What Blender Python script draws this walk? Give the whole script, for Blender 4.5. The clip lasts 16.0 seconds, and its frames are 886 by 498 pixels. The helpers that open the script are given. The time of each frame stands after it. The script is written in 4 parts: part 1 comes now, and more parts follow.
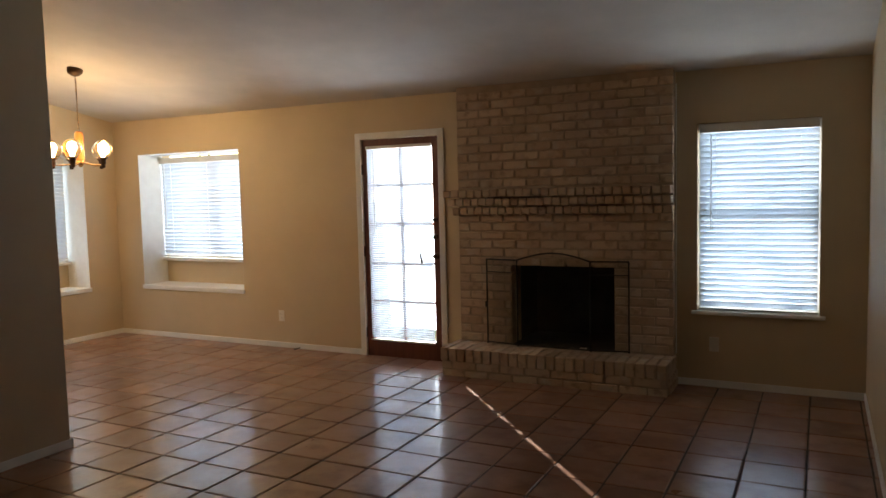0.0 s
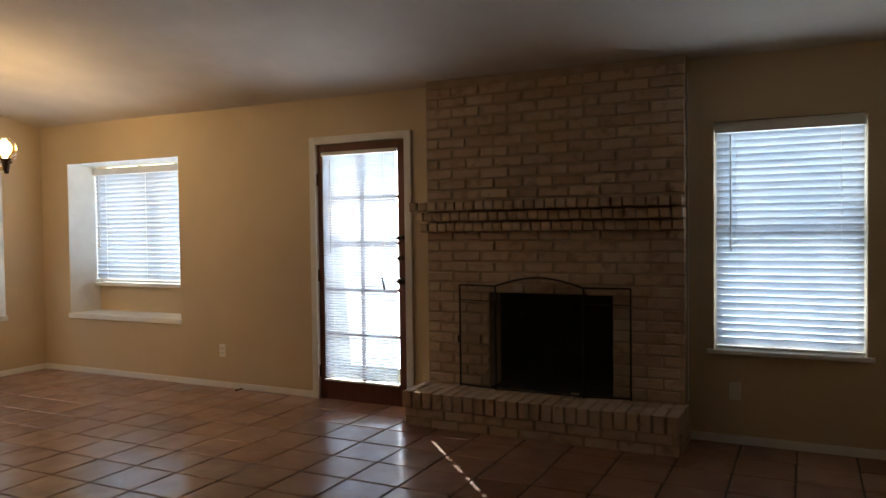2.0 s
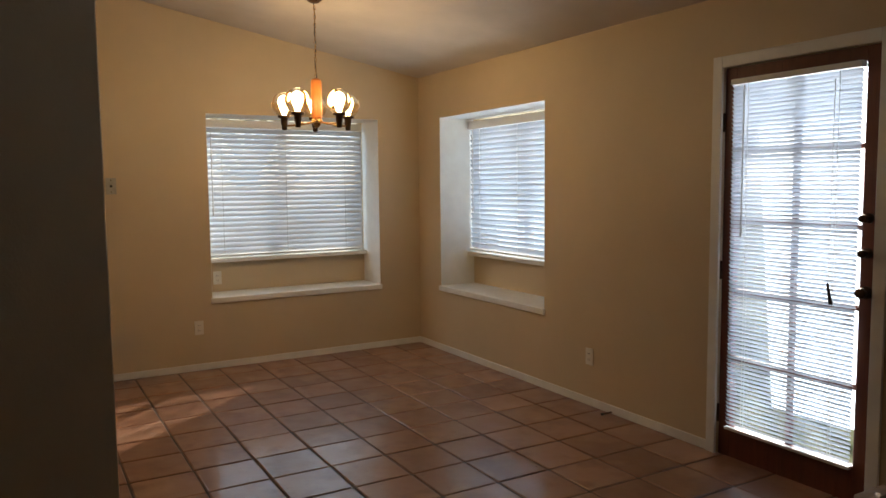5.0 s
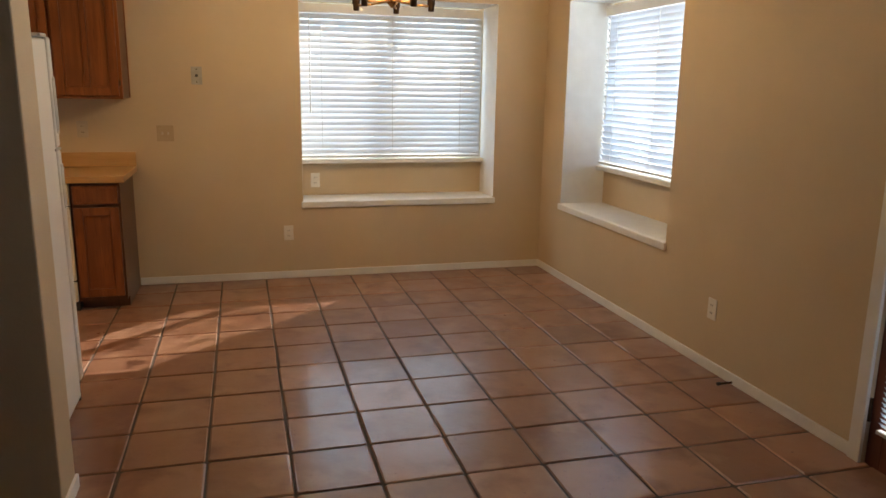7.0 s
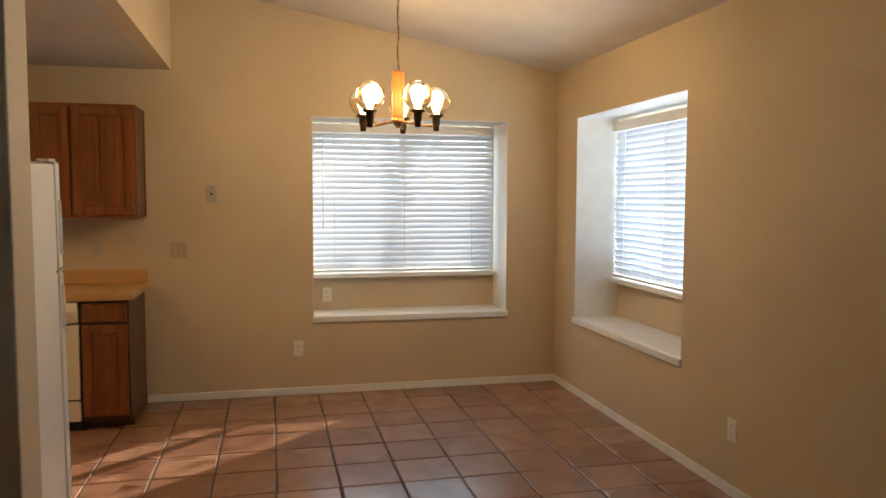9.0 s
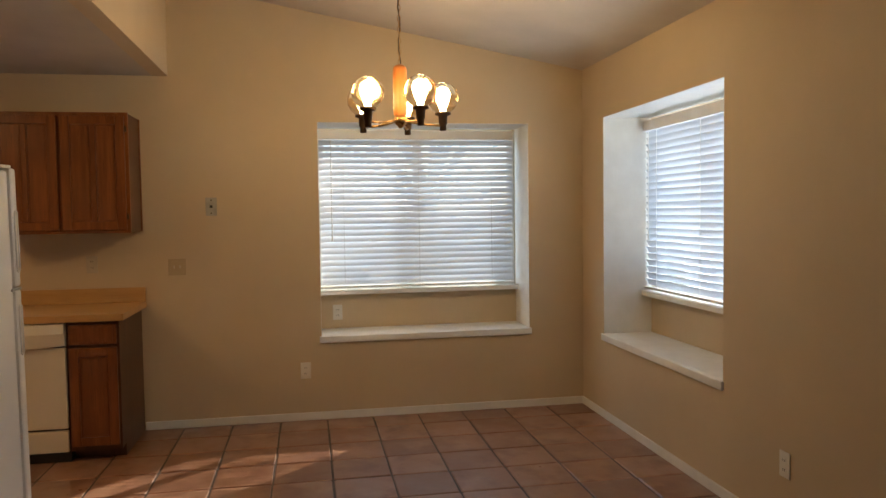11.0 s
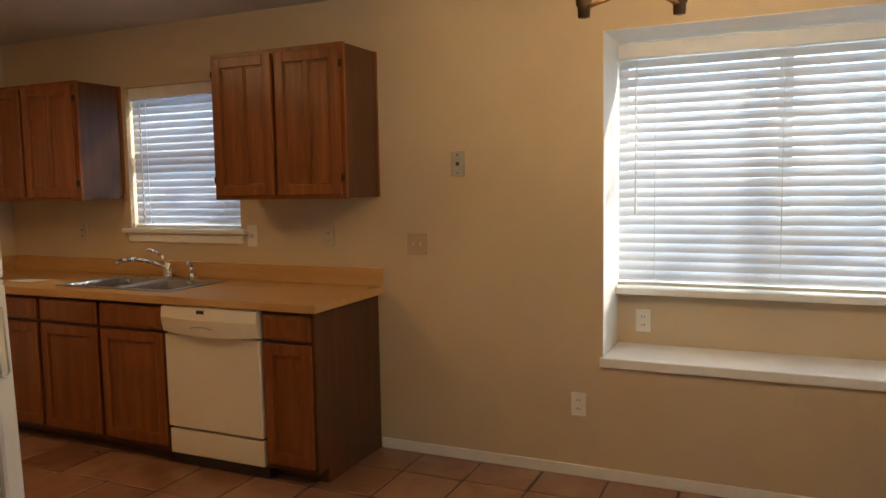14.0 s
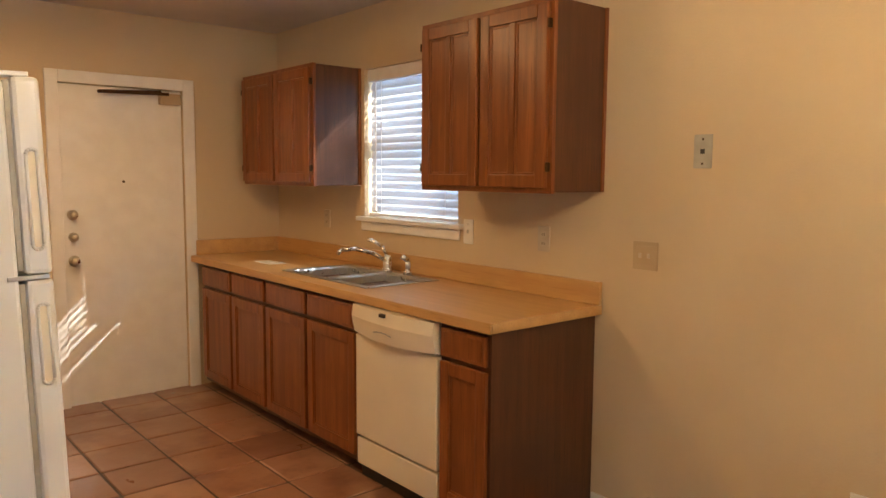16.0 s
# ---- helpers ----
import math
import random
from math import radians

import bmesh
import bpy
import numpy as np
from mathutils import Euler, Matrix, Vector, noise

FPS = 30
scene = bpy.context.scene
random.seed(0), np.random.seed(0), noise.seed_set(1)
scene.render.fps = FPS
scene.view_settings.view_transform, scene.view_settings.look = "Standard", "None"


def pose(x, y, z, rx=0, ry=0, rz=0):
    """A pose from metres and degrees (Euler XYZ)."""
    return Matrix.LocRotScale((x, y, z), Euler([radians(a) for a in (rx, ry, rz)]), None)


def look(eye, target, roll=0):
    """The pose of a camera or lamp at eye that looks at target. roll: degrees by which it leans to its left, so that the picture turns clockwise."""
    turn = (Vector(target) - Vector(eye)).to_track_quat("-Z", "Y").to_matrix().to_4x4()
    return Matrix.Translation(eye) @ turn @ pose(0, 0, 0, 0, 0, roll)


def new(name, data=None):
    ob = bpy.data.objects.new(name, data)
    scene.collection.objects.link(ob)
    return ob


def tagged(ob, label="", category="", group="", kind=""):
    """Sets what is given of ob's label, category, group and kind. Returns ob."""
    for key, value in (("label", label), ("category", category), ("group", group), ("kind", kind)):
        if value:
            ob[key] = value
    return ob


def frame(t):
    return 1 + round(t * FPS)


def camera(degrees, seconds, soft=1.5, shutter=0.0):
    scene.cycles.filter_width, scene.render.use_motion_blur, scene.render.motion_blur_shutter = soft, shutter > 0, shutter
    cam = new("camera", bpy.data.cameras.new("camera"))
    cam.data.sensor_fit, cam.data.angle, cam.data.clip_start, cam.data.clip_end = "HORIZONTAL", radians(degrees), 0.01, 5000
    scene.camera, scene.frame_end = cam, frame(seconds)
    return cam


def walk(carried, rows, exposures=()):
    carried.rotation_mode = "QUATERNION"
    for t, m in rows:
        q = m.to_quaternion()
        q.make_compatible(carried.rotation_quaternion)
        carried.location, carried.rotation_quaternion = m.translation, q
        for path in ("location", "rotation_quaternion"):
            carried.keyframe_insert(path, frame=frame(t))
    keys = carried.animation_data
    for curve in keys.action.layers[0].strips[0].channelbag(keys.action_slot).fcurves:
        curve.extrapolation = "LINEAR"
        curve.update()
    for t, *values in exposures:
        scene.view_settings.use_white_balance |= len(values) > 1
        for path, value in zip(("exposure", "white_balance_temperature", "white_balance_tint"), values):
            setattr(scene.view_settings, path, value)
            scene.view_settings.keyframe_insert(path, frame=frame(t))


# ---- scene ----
cam = camera(61.8, 16.0)
PATH = [
    (0, (7.492, -6.113, 1.609), (6.583, -4.338, 1.457), -1.4),
    (0.5, (7.381, -5.909, 1.596), (6.51, -4.112, 1.48), -1.5),
    (1, (7.332, -5.633, 1.531), (6.482, -3.824, 1.452), -1.1),
    (1.5, (7.305, -5.302, 1.484), (6.459, -3.49, 1.423), -0.9),
    (2, (7.174, -5.084, 1.426), (6.288, -3.292, 1.372), -0.7),
    (2.5, (6.939, -4.944, 1.491), (5.946, -3.211, 1.392), -1.1),
    (3, (6.743, -4.568, 1.496), (5.558, -2.961, 1.373), -1.3),
    (3.5, (6.598, -4.309, 1.514), (5.251, -2.838, 1.37), -1.1),
    (4, (6.5, -4.001, 1.546), (5.008, -2.68, 1.383), -1.2),
    (6.5, (5.801, -2.551, 1.504), (3.915, -1.96, 1.202), 1.1),
    (7, (5.721, -2.393, 1.491), (3.836, -1.881, 1.064), 0.9),
    (7.5, (5.7, -2.295, 1.434), (3.831, -1.836, 0.889), 0.8),
    (8, (5.683, -2.318, 1.504), (3.813, -1.86, 0.962), 0.4),
    (8.5, (5.68, -2.312, 1.521), (3.764, -1.849, 1.178), 0.3),
    (9, (5.682, -2.262, 1.526), (3.738, -1.812, 1.387), 0.2),
    (11.5, (5.062, -1.916, 1.467), (3.09, -1.601, 1.365), -1.2),
    (12, (4.76, -1.71, 1.484), (2.772, -1.535, 1.345), -1.7),
    (12.5, (4.481, -1.45, 1.446), (2.487, -1.511, 1.303), -2.0),
    (13, (4.192, -1.491, 1.431), (2.212, -1.731, 1.282), -1.7),
    (13.5, (3.786, -1.345, 1.469), (1.869, -1.884, 1.287), -1.5),
    (14, (3.455, -1.229, 1.451), (1.638, -2.045, 1.273), -1.0),
    (14.5, (3.164, -1.217, 1.43), (1.47, -2.266, 1.259), -0.2),
    (15, (2.873, -1.201, 1.446), (1.337, -2.469, 1.267), 0.1),
    (15.5, (2.662, -1.173, 1.446), (1.276, -2.603, 1.264), 0.3),
    (16, (2.518, -1.189, 1.453), (1.239, -2.713, 1.253), 0.4),
]
walk(cam, [(t, look(eye, target, roll)) for t, eye, target, roll in PATH],
     exposures=[(0, 1.3), (1.5, 0.95), (2.5, 0.9), (3, 0.78), (4, 0.48), (6.5, 0.75), (7, 1.15), (7.5, 1.58), (8, 1.92), (8.5, 1.57), (9, 1.12),
                (11.5, 0.72), (12, 0.7), (12.5, 0.8), (13.5, 0.88), (14.5, 1.13), (15.5, 1.6), (16, 1.86)])

# ---- world, sun, large lights ----
SUN_AZ, SUN_EL = radians(48), radians(31)
SUN_DIR = Vector((math.cos(SUN_EL) * math.cos(SUN_AZ), -math.cos(SUN_EL) * math.sin(SUN_AZ), -math.sin(SUN_EL)))
world = bpy.data.worlds.new("world")
scene.world = world
world.use_nodes = True
wn = world.node_tree.nodes
sky = wn.new("ShaderNodeTexSky")
sky.sky_type, sky.sun_disc, sky.sun_elevation = "NISHITA", False, SUN_EL
sky.sun_rotation = math.atan2(-SUN_DIR.x, -SUN_DIR.y)
world.node_tree.links.new(sky.outputs[0], wn["Background"].inputs[0])
wn["Background"].inputs[1].default_value = 0.12


def lamp(name, kind, power, colour, m, size=0.1, size_y=None):
    data = bpy.data.lights.new(name, kind)
    data.energy, data.color = power, colour
    if kind == "AREA":
        data.shape, data.size, data.size_y = "RECTANGLE", size, size_y or size
    elif kind == "SUN":
        data.angle = radians(0.5)
    else:
        data.shadow_soft_size = size
    ob = new(name, data)
    ob.matrix_world = m
    return ob


lamp("sun", "SUN", 5.0, (1.0, 0.93, 0.82), look((0, 0, 0), SUN_DIR))
DAY = (0.58, 0.79, 1.0)
# daylight standing in the window openings, outside the blinds
lamp("sky_west_window", "AREA", 5.5, DAY, look((-0.56, -1.2, 1.5), (1, -1.2, 1.3)), 1.5, 1.2)
lamp("sky_north_window", "AREA", 17, (0.74, 0.87, 1.0), look((1.16, 0.56, 1.5), (1.16, -1, 1.3)), 1.5, 1.2)
lamp("sky_door", "AREA", 16, (0.80, 0.88, 1.0), look((3.92, 0.3, 1.15), (3.92, -1, 1.0)), 0.75, 1.85)
lamp("sky_east_window", "AREA", 12, (0.72, 0.86, 1.0), look((7.055, 0.3, 1.36), (7.055, -1, 1.2)), 0.85, 1.45)
lamp("sky_kitchen_window", "AREA", 4.6, DAY, look((-0.3, -4.5, 1.63), (1, -4.5, 1.5)), 0.85, 0.85)


# ---- materials ----
def mat(name, build):
    m = bpy.data.materials.new(name)
    m.use_nodes = True
    nt = m.node_tree
    build(nt, nt.nodes["Principled BSDF"])
    return m


def node(nt, kind, **values):
    n = nt.nodes.new(kind)
    for k, v in values.items():
        n.inputs[k.replace("_", " ")].default_value = v
    return n


def mix(nt, a, b, fac):
    n = nt.nodes.new("ShaderNodeMix")
    n.data_type = "RGBA"
    for sock, v in ((n.inputs[0], fac), (n.inputs[6], a), (n.inputs[7], b)):
        if isinstance(v, bpy.types.NodeSocket):
            nt.links.new(v, sock)
        else:
            sock.default_value = (*v, 1) if isinstance(v, tuple) else v
    return n.outputs[2]


def ramp(nt, src, lo, hi):
    n = nt.nodes.new("ShaderNodeMapRange")
    nt.links.new(src, n.inputs[0])
    n.inputs[1].default_value, n.inputs[2].default_value = lo, hi
    return n.outputs[0]


def tex(nt, scale, detail=4, stretch=(1, 1, 1)):
    co = nt.nodes.new("ShaderNodeTexCoord")
    mp = nt.nodes.new("ShaderNodeMapping")
    mp.inputs["Scale"].default_value = stretch
    info = nt.nodes.new("ShaderNodeObjectInfo")
    add = nt.nodes.new("ShaderNodeVectorMath")
    add.operation = "MULTIPLY_ADD"
    nt.links.new(info.outputs["Random"], add.inputs[0])
    add.inputs[1].default_value = (37.0, 21.0, 53.0)
    nt.links.new(co.outputs["Object"], mp.inputs[0])
    nt.links.new(mp.outputs[0], add.inputs[2])
    n = nt.nodes.new("ShaderNodeTexNoise")
    n.inputs["Scale"].default_value, n.inputs["Detail"].default_value = scale, detail
    nt.links.new(add.outputs[0], n.inputs["Vector"])
    return n.outputs["Fac"]


def bump(nt, b, src, strength, distance=0.01):
    n = node(nt, "ShaderNodeBump", Strength=strength, Distance=distance)
    nt.links.new(src, n.inputs["Height"])
    nt.links.new(n.outputs[0], b.inputs["Normal"])


def paint(name, c1, c2, rough=0.6, scale=3.0, grain=180.0, strength=0.15, stretch=(1, 1, 1)):
    def build(nt, b):
        nt.links.new(mix(nt, c1, c2, ramp(nt, tex(nt, scale, 5, stretch), 0.35, 0.65)), b.inputs["Base Color"])
        b.inputs["Roughness"].default_value = rough
        if strength:
            bump(nt, b, tex(nt, grain, 3), strength, 0.002)
    return mat(name, build)


def wood(name, c1, c2, c3, rough=0.35, axis=2, scale=26.0):
    def build(nt, b):
        st = [1.0, 1.0, 1.0]
        st[axis] = 0.05
        grain = tex(nt, scale, 6, tuple(st))
        fine = tex(nt, scale * 6, 4, tuple(st))
        col = mix(nt, c1, c2, ramp(nt, grain, 0.35, 0.65))
        col = mix(nt, col, c3, ramp(nt, fine, 0.55, 0.8))
        blot = mix(nt, col, c1, ramp(nt, tex(nt, 4.0, 3), 0.5, 0.75))
        nt.links.new(blot, b.inputs["Base Color"])
        b.inputs["Roughness"].default_value = rough
        bump(nt, b, fine, 0.12, 0.001)
    return mat(name, build)


def metal(name, c, rough):
    def build(nt, b):
        b.inputs["Metallic"].default_value = 1.0
        nt.links.new(mix(nt, c, tuple(x * 0.75 for x in c), tex(nt, 40.0, 4)), b.inputs["Base Color"])
        nt.links.new(ramp(nt, tex(nt, 25.0, 4), 0.3 - rough, 1.6 - rough), b.inputs["Roughness"])
        b.inputs["Roughness"].default_value = rough
    return mat(name, build)


def build_brick(nt, b):
    info = nt.nodes.new("ShaderNodeObjectInfo")
    col = mix(nt, (0.42, 0.30, 0.21), (0.54, 0.405, 0.29), info.outputs["Random"])
    col = mix(nt, col, (0.25, 0.17, 0.12), ramp(nt, tex(nt, 14.0, 6), 0.52, 0.78))
    col = mix(nt, col, (0.58, 0.50, 0.41), ramp(nt, tex(nt, 7.0, 5), 0.55, 0.8))
    nt.links.new(col, b.inputs["Base Color"])
    b.inputs["Roughness"].default_value = 0.9
    bump(nt, b, tex(nt, 60.0, 8), 0.6, 0.006)


def build_tile(nt, b):
    info = nt.nodes.new("ShaderNodeObjectInfo")
    geo = nt.nodes.new("ShaderNodeNewGeometry")
    pick = nt.nodes.new("ShaderNodeMath")
    pick.operation = "FRACT"
    add = nt.nodes.new("ShaderNodeMath")
    nt.links.new(info.outputs["Random"], add.inputs[0])
    nt.links.new(geo.outputs["Random Per Island"], add.inputs[1])
    nt.links.new(add.outputs[0], pick.inputs[0])
    col = mix(nt, (0.225, 0.098, 0.053), (0.37, 0.192, 0.118), pick.outputs[0])
    col = mix(nt, col, (0.185, 0.072, 0.04), ramp(nt, tex(nt, 5.0, 5), 0.5, 0.75))
    col = mix(nt, col, (0.42, 0.24, 0.145), ramp(nt, tex(nt, 3.2, 4), 0.56, 0.8))
    col = mix(nt, col, (0.16, 0.07, 0.045), ramp(nt, tex(nt, 45.0, 4), 0.66, 0.8))
    nt.links.new(col, b.inputs["Base Color"])
    nt.links.new(ramp(nt, tex(nt, 6.0, 5), -0.35, 1.9), b.inputs["Roughness"])
    b.inputs["Coat Weight"].default_value = 0.75
    b.inputs["Coat Roughness"].default_value = 0.13
    bump(nt, b, tex(nt, 9.0, 4), 0.35, 0.006)


def build_glass(nt, b):
    b.inputs["Transmission Weight"].default_value = 1.0
    b.inputs["Roughness"].default_value = 0.02
    b.inputs["IOR"].default_value = 1.02
    b.inputs["Base Color"].default_value = (0.96, 0.98, 0.97, 1)


def build_globe(nt, b):
    b.inputs["Transmission Weight"].default_value = 1.0
    b.inputs["Roughness"].default_value = 0.10
    b.inputs["IOR"].default_value = 1.3
    b.inputs["Base Color"].default_value = (1.0, 0.82, 0.52, 1)


def build_slat(nt, b):
    nt.links.new(mix(nt, (0.77, 0.78, 0.79), (0.71, 0.72, 0.73), tex(nt, 6.0, 3)), b.inputs["Base Color"])
    b.inputs["Roughness"].default_value = 0.4
    out = nt.nodes["Material Output"]
    tr = node(nt, "ShaderNodeBsdfTranslucent")
    tr.inputs[0].default_value = (0.70, 0.80, 0.92, 1)
    ms = node(nt, "ShaderNodeMixShader")
    ms.inputs[0].default_value = 0.24
    nt.links.new(b.outputs[0], ms.inputs[1])
    nt.links.new(tr.outputs[0], ms.inputs[2])
    nt.links.new(ms.outputs[0], out.inputs[0])


def build_mesh_screen(nt, b):
    b.inputs["Base Color"].default_value = (0.012, 0.011, 0.010, 1)
    b.inputs["Roughness"].default_value = 0.6
    nt.links.new(ramp(nt, tex(nt, 900.0, 1), 0.40, 1.0), b.inputs["Alpha"])


def glow(name, colour, power):
    def build(nt, b):
        b.inputs["Emission Color"].default_value = (*colour, 1)
        b.inputs["Emission Strength"].default_value = power
    return mat(name, build)


def build_leaf(nt, b):
    geo = nt.nodes.new("ShaderNodeNewGeometry")
    nt.links.new(mix(nt, (0.045, 0.10, 0.02), (0.11, 0.16, 0.035), geo.outputs["Random Per Island"]), b.inputs["Base Color"])
    b.inputs["Roughness"].default_value = 0.5


WALL = paint("wall_paint", (0.57, 0.448, 0.29), (0.605, 0.48, 0.315), 0.62, 2.0, 110, 0.5)
CEIL = paint("ceiling_paint", (0.52, 0.465, 0.405), (0.57, 0.51, 0.445), 0.85, 3.0, 70, 0.6)
WHITE = paint("white_trim_paint", (0.82, 0.81, 0.775), (0.77, 0.755, 0.72), 0.4, 9.0, 60, 0.05)
OFFWHITE = paint("appliance_enamel", (0.80, 0.73, 0.57), (0.77, 0.70, 0.545), 0.28, 4.0, 400, 0.03)
FRIDGE = paint("fridge_enamel", (0.78, 0.77, 0.73), (0.75, 0.74, 0.70), 0.32, 4.0, 300, 0.06)
PLATE = paint("plastic_plate", (0.80, 0.77, 0.70), (0.76, 0.73, 0.66), 0.35, 12.0, 60, 0.02)
BEIGE = paint("painted_plate", (0.55, 0.47, 0.35), (0.50, 0.42, 0.31), 0.5, 12.0, 60, 0.05)
GREY = paint("grey_plate", (0.43, 0.41, 0.35), (0.36, 0.34, 0.29), 0.45, 20.0, 60, 0.05)
DARK = paint("dark_plastic", (0.02, 0.018, 0.016), (0.03, 0.028, 0.025), 0.5, 12.0, 60, 0.05)
BLACK = paint("black_iron", (0.018, 0.016, 0.015), (0.03, 0.026, 0.022), 0.5, 20.0, 120, 0.2)
SOOT = paint("sooty_firebrick", (0.02, 0.018, 0.016), (0.045, 0.038, 0.032), 0.95, 6.0, 60, 0.5)
GROUT = paint("dark_grout", (0.06, 0.043, 0.033), (0.10, 0.075, 0.058), 0.85, 6.0, 90, 0.5)
MORTAR = paint("brick_mortar", (0.36, 0.275, 0.20), (0.43, 0.335, 0.25), 0.95, 8.0, 90, 0.6)
CABINET = wood("cabinet_oak", (0.18, 0.052, 0.012), (0.27, 0.088, 0.022), (0.10, 0.028, 0.008), 0.3)
# Darker, browner wood than the doors, for cabinet bodies and base face frames.
CABSIDE = wood("cabinet_side_brown", (0.070, 0.025, 0.010), (0.105, 0.038, 0.015), (0.04, 0.014, 0.006), 0.36)
DOORWOOD = wood("mahogany_door", (0.105, 0.026, 0.014), (0.15, 0.04, 0.02), (0.06, 0.016, 0.01), 0.32)
COUNTER = wood("laminate_butcher_block", (0.50, 0.285, 0.105), (0.58, 0.35, 0.14), (0.40, 0.21, 0.075), 0.3, axis=1, scale=18.0)
TEAK = wood("teak_column", (0.42, 0.14, 0.035), (0.5, 0.19, 0.05), (0.3, 0.09, 0.02), 0.3)
BRASS = metal("aged_brass", (0.55, 0.33, 0.13), 0.3)
# Not metallic: the brass plate's reflected room light is put into this flat tan.
PALEBRASS = paint("tarnished_brass_painted_sheen", (0.47, 0.36, 0.22), (0.42, 0.31, 0.18), 0.3, 4.0, 60, 0.05)
NICKEL = metal("worn_nickel", (0.74, 0.68, 0.56), 0.25)
BRONZE = metal("dark_bronze", (0.10, 0.06, 0.035), 0.4)
CHROME = metal("chrome", (0.80, 0.80, 0.80), 0.12)
STEEL = metal("brushed_steel", (0.55, 0.55, 0.54), 0.32)
BRICK, TILE = mat("buff_brick", build_brick), mat("saltillo_tile", build_tile)
GLASS, GLOBE = mat("window_glass", build_glass), mat("amber_glass", build_globe)
SLAT, SCREEN = mat("blind_slat", build_slat), mat("wire_mesh", build_mesh_screen)
BULB = glow("bulb", (1.0, 0.74, 0.42), 16.0)
DIFFUSER = glow("diffuser", (1.0, 0.72, 0.40), 1.5)
LEAF = mat("leaves", build_leaf)
BARK = paint("bark", (0.10, 0.075, 0.055), (0.16, 0.12, 0.09), 0.95, 12, 60, 0.6)
GRASS = paint("dry_lawn", (0.10, 0.12, 0.04), (0.20, 0.18, 0.09), 0.95, 1.5, 60, 0.4)


# ---- building helpers ----
def box(bm, x0, y0, z0, x1, y1, z1, bevel=0.0, skew=None):
    vs = [bm.verts.new((x, y, z)) for x in (x0, x1) for y in (y0, y1) for z in (z0, z1)]
    fs = [bm.faces.new([vs[i] for i in f]) for f in
          ((0, 1, 3, 2), (4, 6, 7, 5), (0, 4, 5, 1), (2, 3, 7, 6), (0, 2, 6, 4), (1, 5, 7, 3))]
    if bevel:
        es = list({e for f in fs for e in f.edges})
        bmesh.ops.bevel(bm, geom=es, offset=bevel, segments=2, affect="EDGES", profile=0.5)
    return bm


def boxes(*rows, bevel=0.0):
    bm = bmesh.new()
    for r in rows:
        box(bm, *r, bevel=bevel)
    return bm


def rod(bm, a, b, r, r2=None, n=12):
    a, b = Vector(a), Vector(b)
    q = (b - a).to_track_quat("Z", "Y").to_matrix().to_4x4()
    bmesh.ops.create_cone(bm, cap_ends=True, segments=n, radius1=r, radius2=r if r2 is None else r2,
                          depth=(b - a).length, matrix=Matrix.Translation((a + b) / 2) @ q)
    return bm


def lathe(bm, profile, centre=(0, 0, 0), n=24):
    c = Vector(centre)
    rings = [[bm.verts.new(c + Vector((r * math.cos(2 * math.pi * i / n), r * math.sin(2 * math.pi * i / n), z)))
              for i in range(n)] for r, z in profile]
    for a, b in zip(rings, rings[1:]):
        for i in range(n):
            bm.faces.new((a[i], a[(i + 1) % n], b[(i + 1) % n], b[i]))
    bm.faces.new(rings[0][::-1])
    bm.faces.new(rings[-1])
    return bm


def tube(bm, pts, r, n=8):
    for a, b in zip(pts, pts[1:]):
        rod(bm, a, b, r, n=n)
    for p in pts[1:-1]:
        bmesh.ops.create_uvsphere(bm, u_segments=n, v_segments=6, radius=r, matrix=Matrix.Translation(p))
    return bm


def part(name, bm, material, parent=None, label="", smooth=False):
    bmesh.ops.recalc_face_normals(bm, faces=bm.faces)
    me = bpy.data.meshes.new(name)
    bm.to_mesh(me)
    bm.free()
    me.materials.append(material)
    for p in me.polygons:
        p.use_smooth = smooth
    ob = new(name, me)
    if parent is not None:
        ob.parent = parent
        ob.matrix_parent_inverse = parent.matrix_basis.inverted()
    if label:
        ob["label"] = label
    return ob


def again(name, mesh, m, parent):
    ob = new(name, mesh)
    ob.parent = parent
    ob.matrix_parent_inverse = parent.matrix_basis.inverted()
    ob.matrix_basis = m
    return ob


def thing(name, at, label, category, group="", kind=""):
    ob = new(name)
    ob.matrix_basis = Matrix.Translation(at)
    ob.empty_display_size = 0.1
    return tagged(ob, label, category, group, kind)


def setting(name, bm, material, label, category):
    return tagged(part(name, bm, material), label, category, kind="structure")


# ---- large structure ----
EAST, SOUTH, KSOUTH, KCEIL, SOFF = 7.80, -7.60, -6.03, 2.43, -2.95
PX0, PX1, PY = 2.96, 3.165, -3.04
Z0, SLOPE = 2.52, 0.182
FLOOR = 0.018


LEAN_X = 0.003                                                # the ceiling drops slightly towards the east


def roof(y, x=3.0):
    return Z0 - SLOPE * y - LEAN_X * (x - 3.0)


T = 0.12
TOP = 4.2
NI0, NI1, NIZ0, NIZ1, NID = 0.40, 1.93, 0.615, 2.13, 0.36      # north window niche
WI0, WI1 = -1.96, -0.42                                        # west window niche
D0, D1, DZ = 3.49, 4.335, 2.14                                  # garden door opening
E0, E1, EZ0, EZ1 = 6.62, 7.49, 0.625, 2.095                      # east-end window
KW0, KW1, KWZ0, KWZ1 = -4.93, -4.07, 1.20, 2.07                # kitchen window
KD0, KD1, KDZ = 0.68, 1.42, 1.98                               # kitchen door
FB0, FB1, FBZ = 5.08, 5.985, 0.985                               # firebox opening

